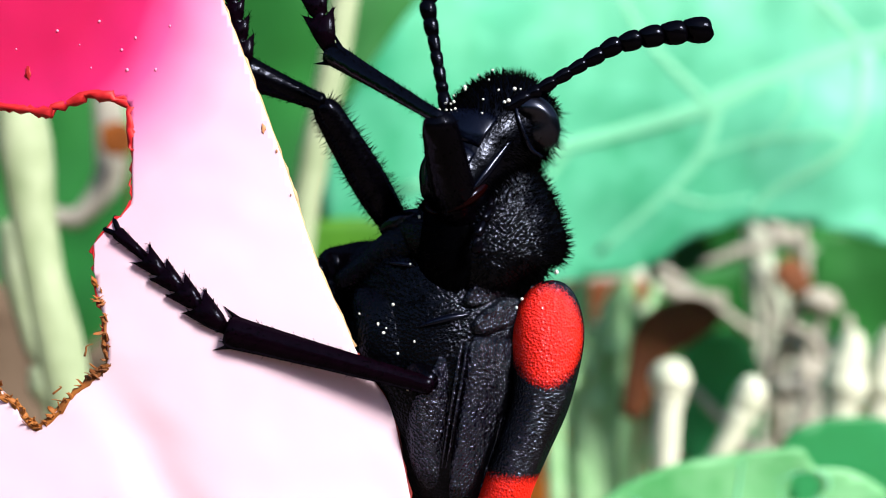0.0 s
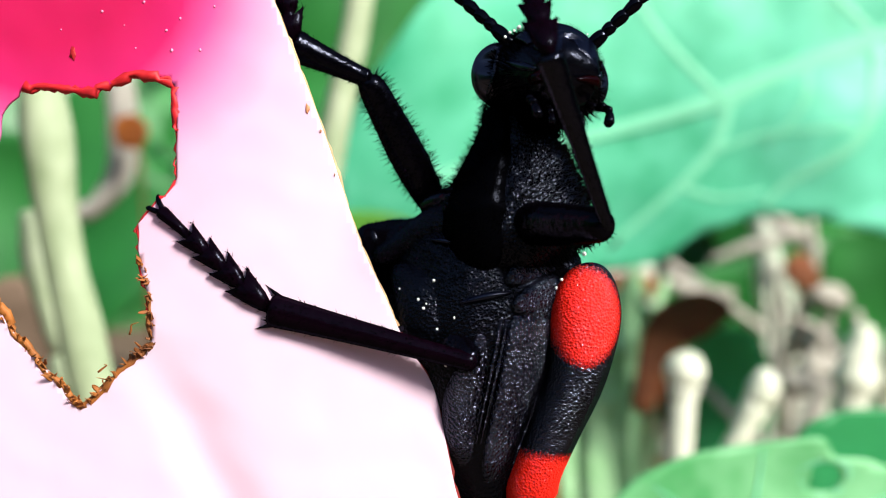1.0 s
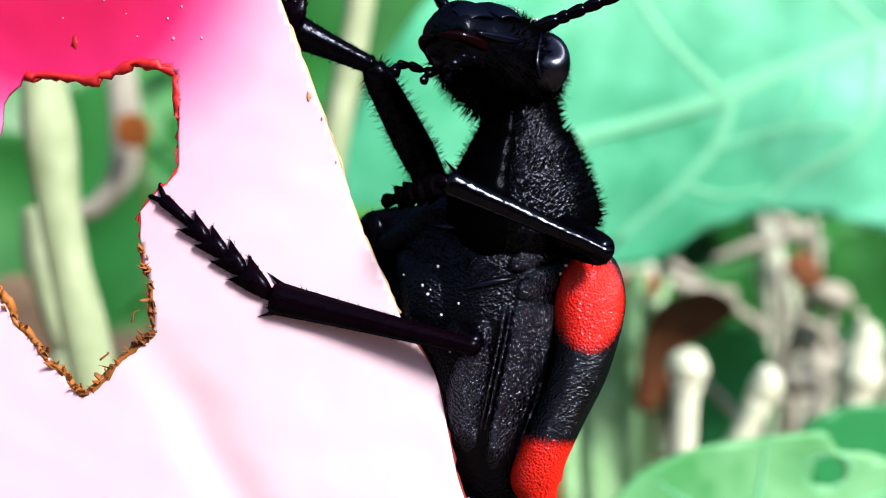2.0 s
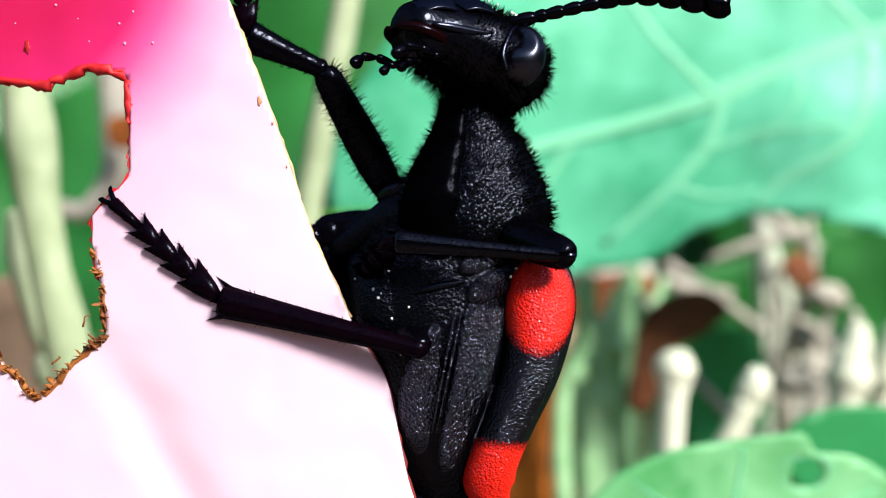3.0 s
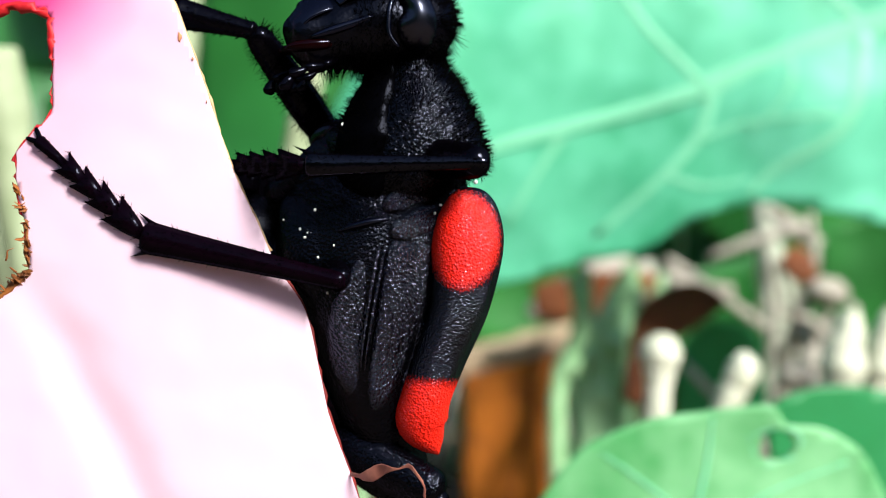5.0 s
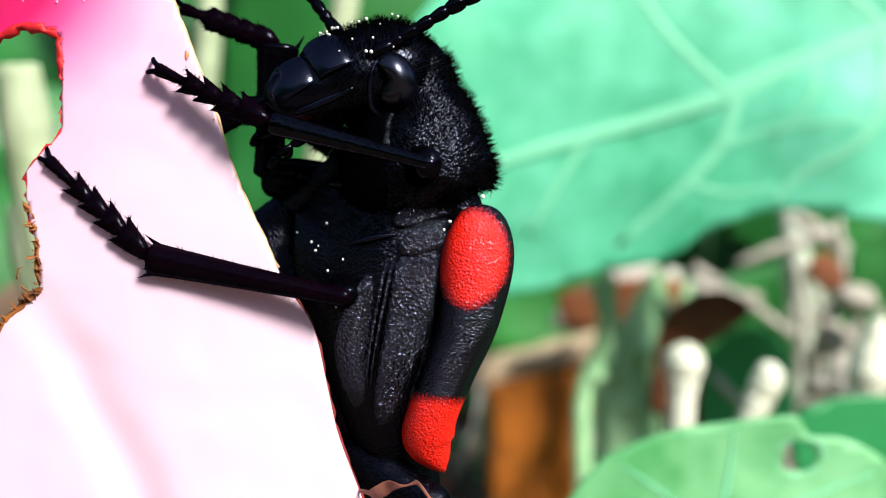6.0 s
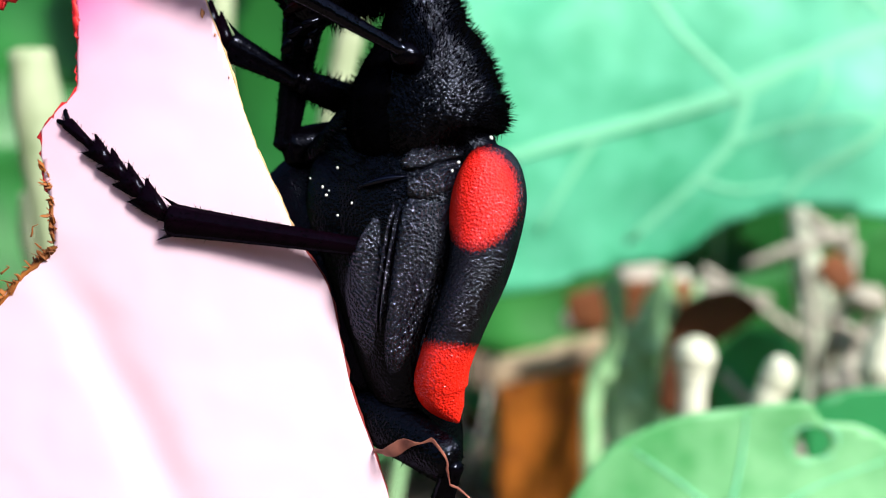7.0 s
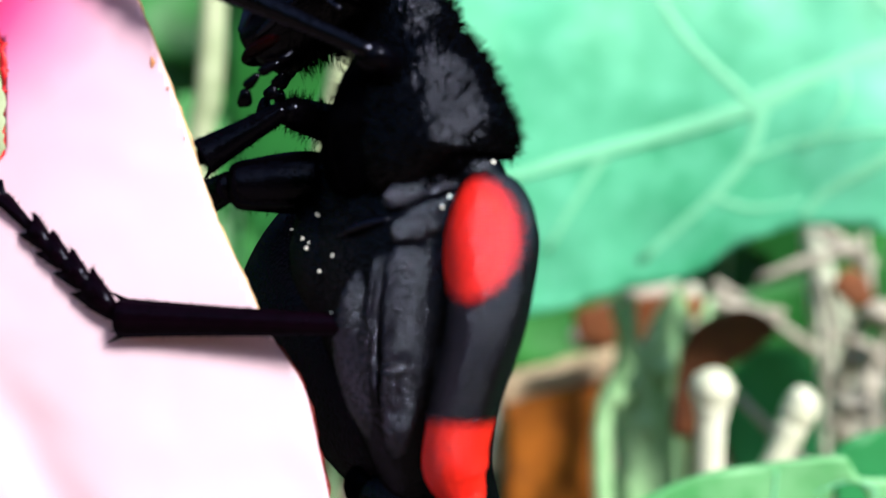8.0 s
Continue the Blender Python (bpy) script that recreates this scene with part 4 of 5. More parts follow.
stalk("stem", [(26.3, 84, -12.6, 0.5, 0.5), (26.3, 84, -13.2, 1.7, 1.7), (26.15, 84, -14.7, 2.45, 2.4), (26.05, 84, -16.6, 1.95, 1.9), (25.9, 84, -18.6, 1.55, 1.5), (*(25.6, 84, -23.3), 1.5, 1.5), (*(25.08, 84, -36.3), 1.5, 1.5), (*(24.75, 84, -81.77), 1.6, 1.6)], M_PALE, "pale cut stem with a rounded top", group="cut stems", cap=3)
stalk("stem", [(38.0, 90, -15.6, 0.5, 0.5), (37.7, 90, -16.1, 1.5, 1.5), (37.1, 90, -17.6, 2.0, 2.0), (36.2, 90, -19.6, 1.8, 1.75), (34.9, 90, -22.3, 1.5, 1.5), (*(31.79, 90, -28.56), 1.5, 1.5), (*(27.01, 90, -41.52), 1.5, 1.5), (*(21.56, 90, -79.04), 1.6, 1.6)], M_PALE, "pale cut stem leaning over", group="cut stems", cap=3)
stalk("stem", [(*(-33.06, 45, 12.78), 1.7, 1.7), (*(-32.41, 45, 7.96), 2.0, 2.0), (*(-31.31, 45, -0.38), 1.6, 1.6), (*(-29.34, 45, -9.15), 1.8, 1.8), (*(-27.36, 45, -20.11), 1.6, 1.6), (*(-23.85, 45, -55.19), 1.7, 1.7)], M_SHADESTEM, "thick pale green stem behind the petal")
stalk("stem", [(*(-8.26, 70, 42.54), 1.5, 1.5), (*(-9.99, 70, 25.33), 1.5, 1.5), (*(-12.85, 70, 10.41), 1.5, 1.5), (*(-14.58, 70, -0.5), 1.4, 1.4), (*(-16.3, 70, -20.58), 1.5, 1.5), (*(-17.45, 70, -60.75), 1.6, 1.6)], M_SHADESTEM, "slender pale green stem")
stalk("stem", [(-31.9, 100, 44.0, 1.6, 1.6), (-32.6, 100, 30.8, 1.7, 1.7), (-33.2, 100, 22.0, 1.8, 1.8), (-34.6, 100, 12.0, 1.7, 1.7), (-35.2, 100, -20.0, 1.7, 1.7), (-36.0, 100, -78.0, 1.8, 1.8)], M_SHADESTEM, "pale stem toned grey-green for shade")
stalk("twig", [(84.6, 250, 12.6, 2.6, 2.6), (86.4, 250, -1.4, 3.6, 3.2), (89.5, 250, -18.4, 5.0, 4.0), (94.5, 250, -38.5, 5.6, 4.4), (96.5, 250, -78.8, 5.6, 4.6)], M_DRYSTEM, "thick bleached upright stem, fraying downwards", "twig", n=16, rough=0.7)
for x0, x1, w in ((-4.0, -7.5, 1.0), (3.0, 7.0, 1.2), (5.5, 10.5, 0.9), (-1.5, -4.0, 0.8)):
    stalk("twig", [(86.5 + x0 * 0.4, 246, -4.0, w * 0.6, w * 0.6), (89.0 + x0, 246, -18.0, w, w), (93.0 + x1, 246, -38.0, w, w), (96.0 + x1 * 1.2, 248, -78.0, w, w)], M_DRYSTEM, "thin bleached strand beside the upright stem", "twig", group="bleached strands", n=8)
stalk("twig", [(*(56.93, 240, -5.06), 1.6, 1.6), (*(69.63, 240, -13.28), 1.3, 1.3), (*(83.08, 240, -22.99), 1.3, 1.3)], M_TWIG, "thin leaning grey twig", "twig")


def brick():
    bm = bmesh.new()
    a = Vector((1.8, 255, 0))
    bmesh.ops.create_cube(bm, size=1)
    bmesh.ops.scale(bm, vec=(31, 70, 42), verts=bm.verts)
    bmesh.ops.subdivide_edges(bm, edges=bm.edges[:], cuts=7, use_grid_fill=True)
    for v in bm.verts:
        v.co += Vector(noise.noise_vector(v.co * 0.12)) * 1.1
        if v.co.z > 0:
            v.co.z *= 1 + 0.011 * v.co.x
    bmesh.ops.translate(bm, vec=(a.x + 17, a.y + 35, GROUND + 21), verts=bm.verts)
    brk = tagged(part("brick", bm, M_BRICK), "weathered orange half brick with a pale mortar top", "brick")
    bm = bmesh.new()
    bmesh.ops.create_cube(bm, size=1)
    bmesh.ops.scale(bm, vec=(36, 72, 5), verts=bm.verts)
    bmesh.ops.subdivide_edges(bm, edges=bm.edges[:], cuts=6, use_grid_fill=True)
    for v in bm.verts:
        v.co += Vector(noise.noise_vector(v.co * 0.15)) * 1.5
        v.co.z += 0.23 * v.co.x
    bmesh.ops.translate(bm, vec=(a.x + 17, a.y + 35, GROUND + 44), verts=bm.verts)
    part("mortar", bm, M_MORTAR, brk, "pale crust of mortar")


brick()


def pebble(q, r, seed, material=None, label="pale grey pebble on the soil"):
    bm = bmesh.new()
    bmesh.ops.create_icosphere(bm, subdivisions=3, radius=1)
    for v in bm.verts:
        v.co *= 1 + 0.25 * noise.noise(v.co * 1.3 + Vector((seed, 0, 0)))
        v.co = Vector((v.co.x * r * 1.3, v.co.y * r, v.co.z * r * 0.8)) + Vector((q[0], q[1], max(q[2], GROUND + r * 0.4)))
    return tagged(part("pebble", bm, material or M_TWIG), label, "pebble", "pebbles on the soil")


def litter():
    """Dead leaves, stubs, stones and stems low down behind the beetle."""
    plain_leaf("dead_leaf", [(31.32, 150, -29.08), (32.33, 150, -21.03), (33.84, 150, -13.98), (37.86, 150, -9.95), (44.91, 150, -8.44), (49.44, 150, -11.96), (44.91, 150, -15.99), (38.87, 150, -20.02), (36.86, 150, -26.06), (34.84, 150, -30.59)], 150, 8, M_DEAD, "dark red-brown withered leaf")
    plain_leaf("dead_leaf", [(69.8, 190, -5.6), (73.6, 190, -1.6), (77.4, 190, -4.4), (78.2, 190, -8.6), (74.4, 190, -9.9)], 190, 8, M_DEAD, "dark red-brown withered leaf")
    plain_leaf("dead_leaf", [(19.84, 215, -10.72), (32.07, 215, -8), (47.02, 215, -7.32), (49.74, 215, -12.08), (37.51, 215, -17.51), (22.56, 215, -18.87)], 215, 8, M_DEAD, "rusty withered leaf on the soil")
    plain_leaf("dead_leaf", [(4.2, 296, -17.5), (8.6, 296, -10.4), (15.8, 296, -9.2), (19.4, 296, -13.6), (14.2, 296, -19.2), (7.4, 296, -21.0)], 296, 8, M_BRICK, "rusty withered leaf behind the brick")
    plain_leaf("leaf", [(45.28, 170, -22.18), (51.97, 170, -16.6), (59.78, 170, -17.71), (62.57, 170, -26.64), (60.9, 170, -38.9), (50.86, 170, -43.37), (45.28, 170, -35.56)], 170, 8, M_MIDLEAF, "deep green leaf low in the shade")
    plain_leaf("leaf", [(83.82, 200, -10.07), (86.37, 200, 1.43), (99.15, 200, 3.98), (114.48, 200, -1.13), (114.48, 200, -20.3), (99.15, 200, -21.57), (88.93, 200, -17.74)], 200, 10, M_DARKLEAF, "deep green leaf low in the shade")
    plain_leaf("leaf", [(32.36, 66, -19.81), (34.02, 66, -17.6), (38.43, 66, -16.38), (43.96, 66, -16.77), (50.58, 66, -19.25), (53.34, 66, -28.09), (45.06, 66, -33.61), (35.67, 66, -28.64)], 66, 5, M_MIDLEAF, "mid-green leaf above the soil", cell=1.2)
    plain_leaf("leaf", [(24.40, 200, -45.83), (30.87, 200, -44.01), (36.81, 200, -37.72), (47.21, 200, -43.56), (42.94, 200, -55.23), (29.42, 200, -56.05)], 200, 12, M_MIDLEAF, "mid-green leaf above the soil", cell=2)
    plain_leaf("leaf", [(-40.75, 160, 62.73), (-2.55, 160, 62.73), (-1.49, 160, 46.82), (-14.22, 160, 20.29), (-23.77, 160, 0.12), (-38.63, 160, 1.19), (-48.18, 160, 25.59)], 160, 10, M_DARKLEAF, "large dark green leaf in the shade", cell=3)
    plain_leaf("leaf", [(-21.45, 120, 3.48), (-15.54, 120, 4.75), (-7.94, 120, 3.9), (-2.03, 120, -0.74), (-7.09, 120, -6.65), (-17.23, 120, -6.65), (-22.3, 120, -2.43)], 120, 6, M_OLIVELEAF, "yellow-green leaf in the shade", cell=2)
    plain_leaf("dead_leaf", [(-64.43, 105, -7.54), (-59.85, 105, -4.49), (-56.03, 105, -6.78), (-53.36, 105, -12.12), (-51.45, 105, -18.99), (-54.5, 105, -26.62), (-62.9, 105, -27.39), (-66.72, 105, -18.23)], 105, 5, M_SOIL, "dark brown withered leaf behind the petal", cell=2)
    plain_leaf("leaf", [(-72.91, 150, 25.29), (-61.83, 150, 29.32), (-58.81, 150, 18.25), (-63.84, 150, 7.17), (-72.91, 150, 6.16)], 150, 6, M_DARKLEAF, "dark green leaf behind the pale stem", cell=2)
    plain_leaf("dead_leaf", [(-50.36, 118, 18.03), (-47.44, 118, 18.86), (-45.36, 118, 16.78), (-46.61, 118, 13.86), (-49.94, 118, 14.44)], 118, 4, M_BRICK, "small orange withered leaf", cell=1)
    stalk("twig", [(*(-52.21, 125, 28), 2.2, 2.2), (*(-51.34, 125, 18.41), 2.5, 2.5), (*(-51.78, 125, 10.57), 2.2, 2.2), (*(-56.13, 125, 4.9), 1.6, 1.6), (*(-63.11, 125, 0.98), 1.5, 1.5), (*(-67.47, 125, -39.99), 1.5, 1.5), (*(-68.34, 125, -92.29), 1.5, 1.5)], M_TWIG, "curved grey-brown twig behind the petal", "twig")
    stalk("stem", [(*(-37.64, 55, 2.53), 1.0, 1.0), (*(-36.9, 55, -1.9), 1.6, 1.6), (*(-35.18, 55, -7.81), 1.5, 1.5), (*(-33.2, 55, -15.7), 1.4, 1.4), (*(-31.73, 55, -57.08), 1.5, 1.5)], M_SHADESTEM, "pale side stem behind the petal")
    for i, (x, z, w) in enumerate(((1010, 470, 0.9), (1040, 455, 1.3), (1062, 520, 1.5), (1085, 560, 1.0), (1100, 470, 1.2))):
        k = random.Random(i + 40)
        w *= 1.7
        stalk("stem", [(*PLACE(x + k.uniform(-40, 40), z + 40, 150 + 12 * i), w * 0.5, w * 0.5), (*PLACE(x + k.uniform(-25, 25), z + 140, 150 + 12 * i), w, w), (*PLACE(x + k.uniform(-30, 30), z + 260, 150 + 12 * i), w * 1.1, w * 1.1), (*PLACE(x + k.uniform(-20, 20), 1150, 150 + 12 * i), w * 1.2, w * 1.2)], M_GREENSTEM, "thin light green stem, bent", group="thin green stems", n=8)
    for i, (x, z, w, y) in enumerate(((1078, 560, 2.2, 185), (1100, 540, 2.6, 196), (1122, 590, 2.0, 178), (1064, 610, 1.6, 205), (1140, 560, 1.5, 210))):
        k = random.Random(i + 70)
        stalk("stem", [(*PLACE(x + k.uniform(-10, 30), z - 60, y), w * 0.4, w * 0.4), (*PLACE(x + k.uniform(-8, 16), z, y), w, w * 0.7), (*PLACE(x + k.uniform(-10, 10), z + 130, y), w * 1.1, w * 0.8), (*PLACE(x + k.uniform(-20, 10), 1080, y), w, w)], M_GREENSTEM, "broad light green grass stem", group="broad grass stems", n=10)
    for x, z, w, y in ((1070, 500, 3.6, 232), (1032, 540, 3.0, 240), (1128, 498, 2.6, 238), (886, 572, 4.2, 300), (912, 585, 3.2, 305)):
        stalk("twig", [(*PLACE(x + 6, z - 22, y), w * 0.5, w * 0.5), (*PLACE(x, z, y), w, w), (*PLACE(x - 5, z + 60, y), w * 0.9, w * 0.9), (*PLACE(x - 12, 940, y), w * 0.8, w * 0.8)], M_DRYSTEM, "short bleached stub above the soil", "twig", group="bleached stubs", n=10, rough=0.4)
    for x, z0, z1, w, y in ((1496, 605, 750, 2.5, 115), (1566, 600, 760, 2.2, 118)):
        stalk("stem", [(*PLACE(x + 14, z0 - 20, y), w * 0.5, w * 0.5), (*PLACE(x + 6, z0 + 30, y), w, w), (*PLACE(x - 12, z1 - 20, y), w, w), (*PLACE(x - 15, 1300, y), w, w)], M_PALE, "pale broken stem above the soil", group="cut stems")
    stalk("twig", [(*(82.31, 235, 8.24), 1.5, 1.5), (*(88.91, 235, 3.1), 2.5, 2.5), (*(94.78, 235, -1.3), 2.0, 2.0)], M_TWIG, "short pale twig end, bent over", "twig")
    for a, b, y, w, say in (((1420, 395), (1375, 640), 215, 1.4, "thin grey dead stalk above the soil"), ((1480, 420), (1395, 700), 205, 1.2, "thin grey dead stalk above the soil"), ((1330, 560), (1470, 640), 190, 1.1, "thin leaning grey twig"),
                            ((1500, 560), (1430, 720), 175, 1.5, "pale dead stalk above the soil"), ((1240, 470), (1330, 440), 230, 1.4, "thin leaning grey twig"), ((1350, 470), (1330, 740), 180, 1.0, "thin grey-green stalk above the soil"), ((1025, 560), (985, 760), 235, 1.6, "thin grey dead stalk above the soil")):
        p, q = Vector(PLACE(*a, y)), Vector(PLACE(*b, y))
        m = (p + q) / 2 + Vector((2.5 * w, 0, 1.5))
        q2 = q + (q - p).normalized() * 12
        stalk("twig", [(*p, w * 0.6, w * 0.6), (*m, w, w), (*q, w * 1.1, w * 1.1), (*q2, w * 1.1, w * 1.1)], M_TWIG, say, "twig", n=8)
    stalk("twig", [(53.1, 225, -8.6, 1.4, 1.4), (60.2, 225, -11.6, 2.0, 2.0), (70.5, 225, -12.4, 1.2, 1.2)], M_TWIG, "pale grey twig on the ground", "twig")
    for i, (q, r) in enumerate((((85.1, 200, -11.99), 4), ((87.11, 215, -22.95), 5), ((80.27, 190, -26.78), 4), ((39.75, 230, -8.48), 7), ((33.16, 235, -13.04), 6), ((73.7, 185, -29.77), 3.5), ((26.3, 240, -17.76), 5))):
        pebble(q, r, i * 3.1)


litter()


def scraps():
    """Fine litter: broken twigs and leaf scraps scattered over the soil."""
    rnd = random.Random(15)
    for name, material, count, label in (("twig_litter", M_TWIG, 170, "scattered dry broken twigs"), ("leaf_litter", M_DEAD, 120, "scattered brown leaf scraps"), ("weed_litter", M_DARKLEAF, 160, "small dark green weed leaves")):
        bm = bmesh.new()
        for i in range(count):
            x, y = rnd.uniform(-60, 260), rnd.uniform(110, 380)
            if -2 < x < 52 and y < 330:
                continue
            z = GROUND + rnd.uniform(1, 34) * (1 if material is not M_TWIG else 0.9)
            a, e = rnd.uniform(0, math.pi), rnd.uniform(-0.6, 0.9)
            d = Vector((math.cos(a) * math.cos(e), math.sin(a) * math.cos(e) * 0.6, math.sin(e)))
            p = Vector((x, y, z))
            if material is M_TWIG:
                ln, w = rnd.uniform(8, 40), rnd.uniform(0.5, 1.6)
                loft(bm, [(*p, w, w), (*(p + d * ln * 0.5 + Vector((rnd.uniform(-2, 2), 0, rnd.uniform(-2, 2)))), w * 0.9, w * 0.9), (*(p + d * ln), w * 0.5, w * 0.5)], n=6, steps=2, rough=0.3)
            else:
                ln, w = rnd.uniform(6, 20), rnd.uniform(3, 8)
                loft(bm, [(*p, 0.3, 0.3), (*(p + d * ln * 0.4 + Vector((0, 0, 1.5))), w, 0.5), (*(p + d * ln), 0.3, 0.3)], n=8, steps=3, side=(rnd.uniform(-.5, .5), -1, rnd.uniform(-1, 1)), rough=0.8)
        tagged(part(name, bm, material), label, "litter", kind="stuff")


scraps()


def clods():
    """Crumbs of soil and grit."""
    rnd = random.Random(6)
    bm = bmesh.new()
    for i in range(900):
        x, y = rnd.uniform(-200, 300), rnd.uniform(60, 420)
        r = rnd.uniform(0.8, 5)
        m = Matrix.Translation((x, y, GROUND + r * 0.4)) @ Matrix.Diagonal((r, r * rnd.uniform(0.6, 1), r * rnd.uniform(0.5, 0.9), 1))
        bmesh.ops.create_icosphere(bm, subdivisions=1, radius=1, matrix=m)
    tagged(part("soil_crumbs", bm, M_GRIT), "loose crumbs of soil and grit", "soil", kind="stuff")


clods()


def backdrop():
    """Closes the place: a ragged foliage bank added all round, and some single leaves before it."""
    rnd = random.Random(4)
    # mostly out of view; the bank blocks low sky and darkens reflections
    bm = bmesh.new()
    n, rows = 96, []
    for r, z in ((900, GROUND - 5), (880, 60), (930, 170), (1000, 270), (1150, 330)):
        row = []
        for k in range(n):
            a = 2 * math.pi * k / n
            q = 1 + 0.12 * noise.noise((math.cos(a) * 4, math.sin(a) * 4, z / 90)) + 0.05 * rnd.uniform(-1, 1)
            row.append(bm.verts.new((r * q * math.cos(a), 100 + r * q * math.sin(a), z + rnd.uniform(-20, 20))))
        rows.append(row)
    for r, q in zip(rows, rows[1:]):
        for k in range(n):
            bm.faces.new((r[k], r[(k + 1) % n], q[(k + 1) % n], q[k]))
    tagged(part("backdrop", bm, M_DARKLEAF), "dark green filler bank of shrubs added all round", "foliage", kind="structure")
    bm = bmesh.new()
    for i in range(2600):
        a, z = rnd.uniform(0, 2 * math.pi), rnd.uniform(GROUND + 10, 350)
        r = 900 + max(0, z - 60) * 0.5 + rnd.uniform(-70, 60)
        c = Vector((r * math.cos(a), 100 + r * math.sin(a), z))
        ln, w = rnd.uniform(40, 90), rnd.uniform(12, 26)
        d = Vector((rnd.uniform(-1, 1), rnd.uniform(-1, 1), rnd.uniform(-0.7, 1))).normalized()
        u = d.orthogonal().normalized()
        u.rotate(Matrix.Rotation(rnd.uniform(0, 6.28), 3, d))
        up = d.cross(u)
        v = [bm.verts.new(c + d * (ln * s) + u * (w * t) + up * (w * 0.3 * k)) for s, t, k in ((0, 0, 0), (0.3, 0.8, 0.5), (0.65, 0.7, 0.4), (1, 0, -0.3), (0.65, -0.7, 0.4), (0.3, -0.8, 0.5), (0.5, 0, -0.1))]
        for k in range(6):
            bm.faces.new((v[6], v[k], v[(k + 1) % 6]))
    tagged(part("shrub_foliage", bm, M_DARKLEAF), "dense dark green foliage of the added bank", "foliage", kind="stuff")
    for i in range(26):
        x = rnd.uniform(-190, 230)
        y = rnd.uniform(280, 440)
        z = rnd.uniform(-40, 150)
        w, h = rnd.uniform(40, 80), rnd.uniform(25, 45)
        out = [(x + w * math.cos(a) * (1 + 0.15 * math.sin(3 * a)), y, z + h * math.sin(a)) for a in [k * math.pi / 6 for k in range(12)]]
        plain_leaf("shrub_leaf", out, y, 14, M_DARKLEAF, "dark green leaf of the shrub behind", cell=7, group="leaves of the shrub behind")


backdrop()


# ---- what moves ----
def frame_to(a, b, hint=(0, -1, 0)):
    """A pose at a (mm, in its parent's space) whose z axis points to b."""
    a, b = Vector(a), Vector(b)
    z = (b - a).normalized()
    y = Vector(hint) - z * Vector(hint).dot(z)
    y.normalize()
    x = y.cross(z)
    m = Matrix((x, y, z)).transposed().to_4x4()
    m.translation = a * MM
    return m


BODY = [  # seconds, shift in mm, turn about the upright axis and lean in degrees
        (0, -0.001, 0, -0, 0, -0),
        (0.5, -0.068, 0.156, 0.117, 1.457, 1.583),
        (1, -0.151, 0.183, 0.024, 1.403, 2.018),
        (1.2, -0.144, 0.172, 0.025, 1.311, 1.948),
        (2.3, -0.018, 0.153, 0.081, 1.344, 2.183),
        (2.5, -0.014, 0.161, 0.085, 1.441, 2.278),
        (3, -0.059, 0.182, 0.093, 1.717, 1.846),
        (3.5, 0.103, 0.1, 0.107, 1.34, 1.047),
        (4, 0.111, 0.148, -0.005, 1.544, 0.751),
        (4.5, 0.226, 0.06, -0.085, -0.255, 0.151),
        (4.7, 0.23, 0.056, -0.082, -0.394, 0.2),
        (5.8, 0.526, 0.016, -0.051, -5.451, 2.6),
        (6, 0.548, 0.016, -0.051, -6.006, 2.8),
        (6.5, 0.669, -0.312, 0.046, -10.814, 2.8),
        (7, 0.636, -0.711, 0.408, -13.2, 2.5),
        (7.5, 0.546, -1.021, 0.945, -18.745, 2),
        (8, 0.932, -1.107, 1.486, -22.923, -1.5),
]

HEAD_KEYS = [  # seconds, place between the eyes, mouth's direction, crown's direction
    (0.0, (1.93, 1.2, 4.07), (-0.55, -0.62, -0.55), (-0.35, -0.35, 0.85)),
    (0.25, (2.35, 1.1, 5.46), (0.1, -1, -0.1), (0.05, -0.1, 1)),
    (0.5, (2.16, 1, 5.25), (0.15, -1, 0.05), (0.05, 0, 1)),
    (1.2, (1.74, 1, 5.25), (0.15, -1, 0.05), (0.05, 0, 1)),
    (1.8, (0.27, 1.05, 5.1), (-0.4, -0.8, 0.2), (0, 0.1, 1)),
    (2.3, (0.87, 1.04, 5.33), (-0.66, -0.6, 0.32), (0.25, 0.2, 0.95)),
    (2.5, (1.2, 1.02, 5.35), (-0.66, -0.6, 0.32), (0.25, 0.2, 0.95)),
    (3.0, (1.5, 0.98, 5.5), (-0.72, -0.55, 0.32), (0.25, 0.2, 0.95)),
    (3.5, (1.35, 1.08, 5.01), (-0.9, -0.4, 0.05), (0.05, 0.1, 1)),
    (4.0, (0.75, 0.95, 3.35), (-0.85, -0.45, -0.3), (-0.25, -0.62, 0.75)),
    (4.5, (1.3, 1.1, 4.98), (-0.9, -0.4, -0.05), (-0.05, 0.0, 1)),
    (5.8, (-0.2, 1.05, 3.6), (-0.85, -0.45, -0.25), (-0.22, -0.58, 0.78)),
    (6.0, (-0.5, 1.0, 3.5), (-0.82, -0.45, -0.28), (-0.25, -0.6, 0.76)),
    (6.2, (-0.85, 1.1, 3.35), (-0.8, -0.42, -0.35), (-0.25, -0.6, 0.76)),
    (6.5, (-1.13, 1.23, 5.2), (-0.8, -0.3, -0.35), (-0.35, -0.2, 0.9)),
    (7.0, (-0.75, 1.66, 5.61), (-0.8, -0.3, -0.3), (-0.3, -0.2, 0.9)),
    (7.5, (-1.2, 1.71, 5.77), (-0.8, -0.3, -0.3), (-0.3, -0.2, 0.9)),
    (8.0, (-1.02, 1.55, 5.02), (-0.8, -0.3, -0.3), (-0.3, -0.2, 0.9)),
]

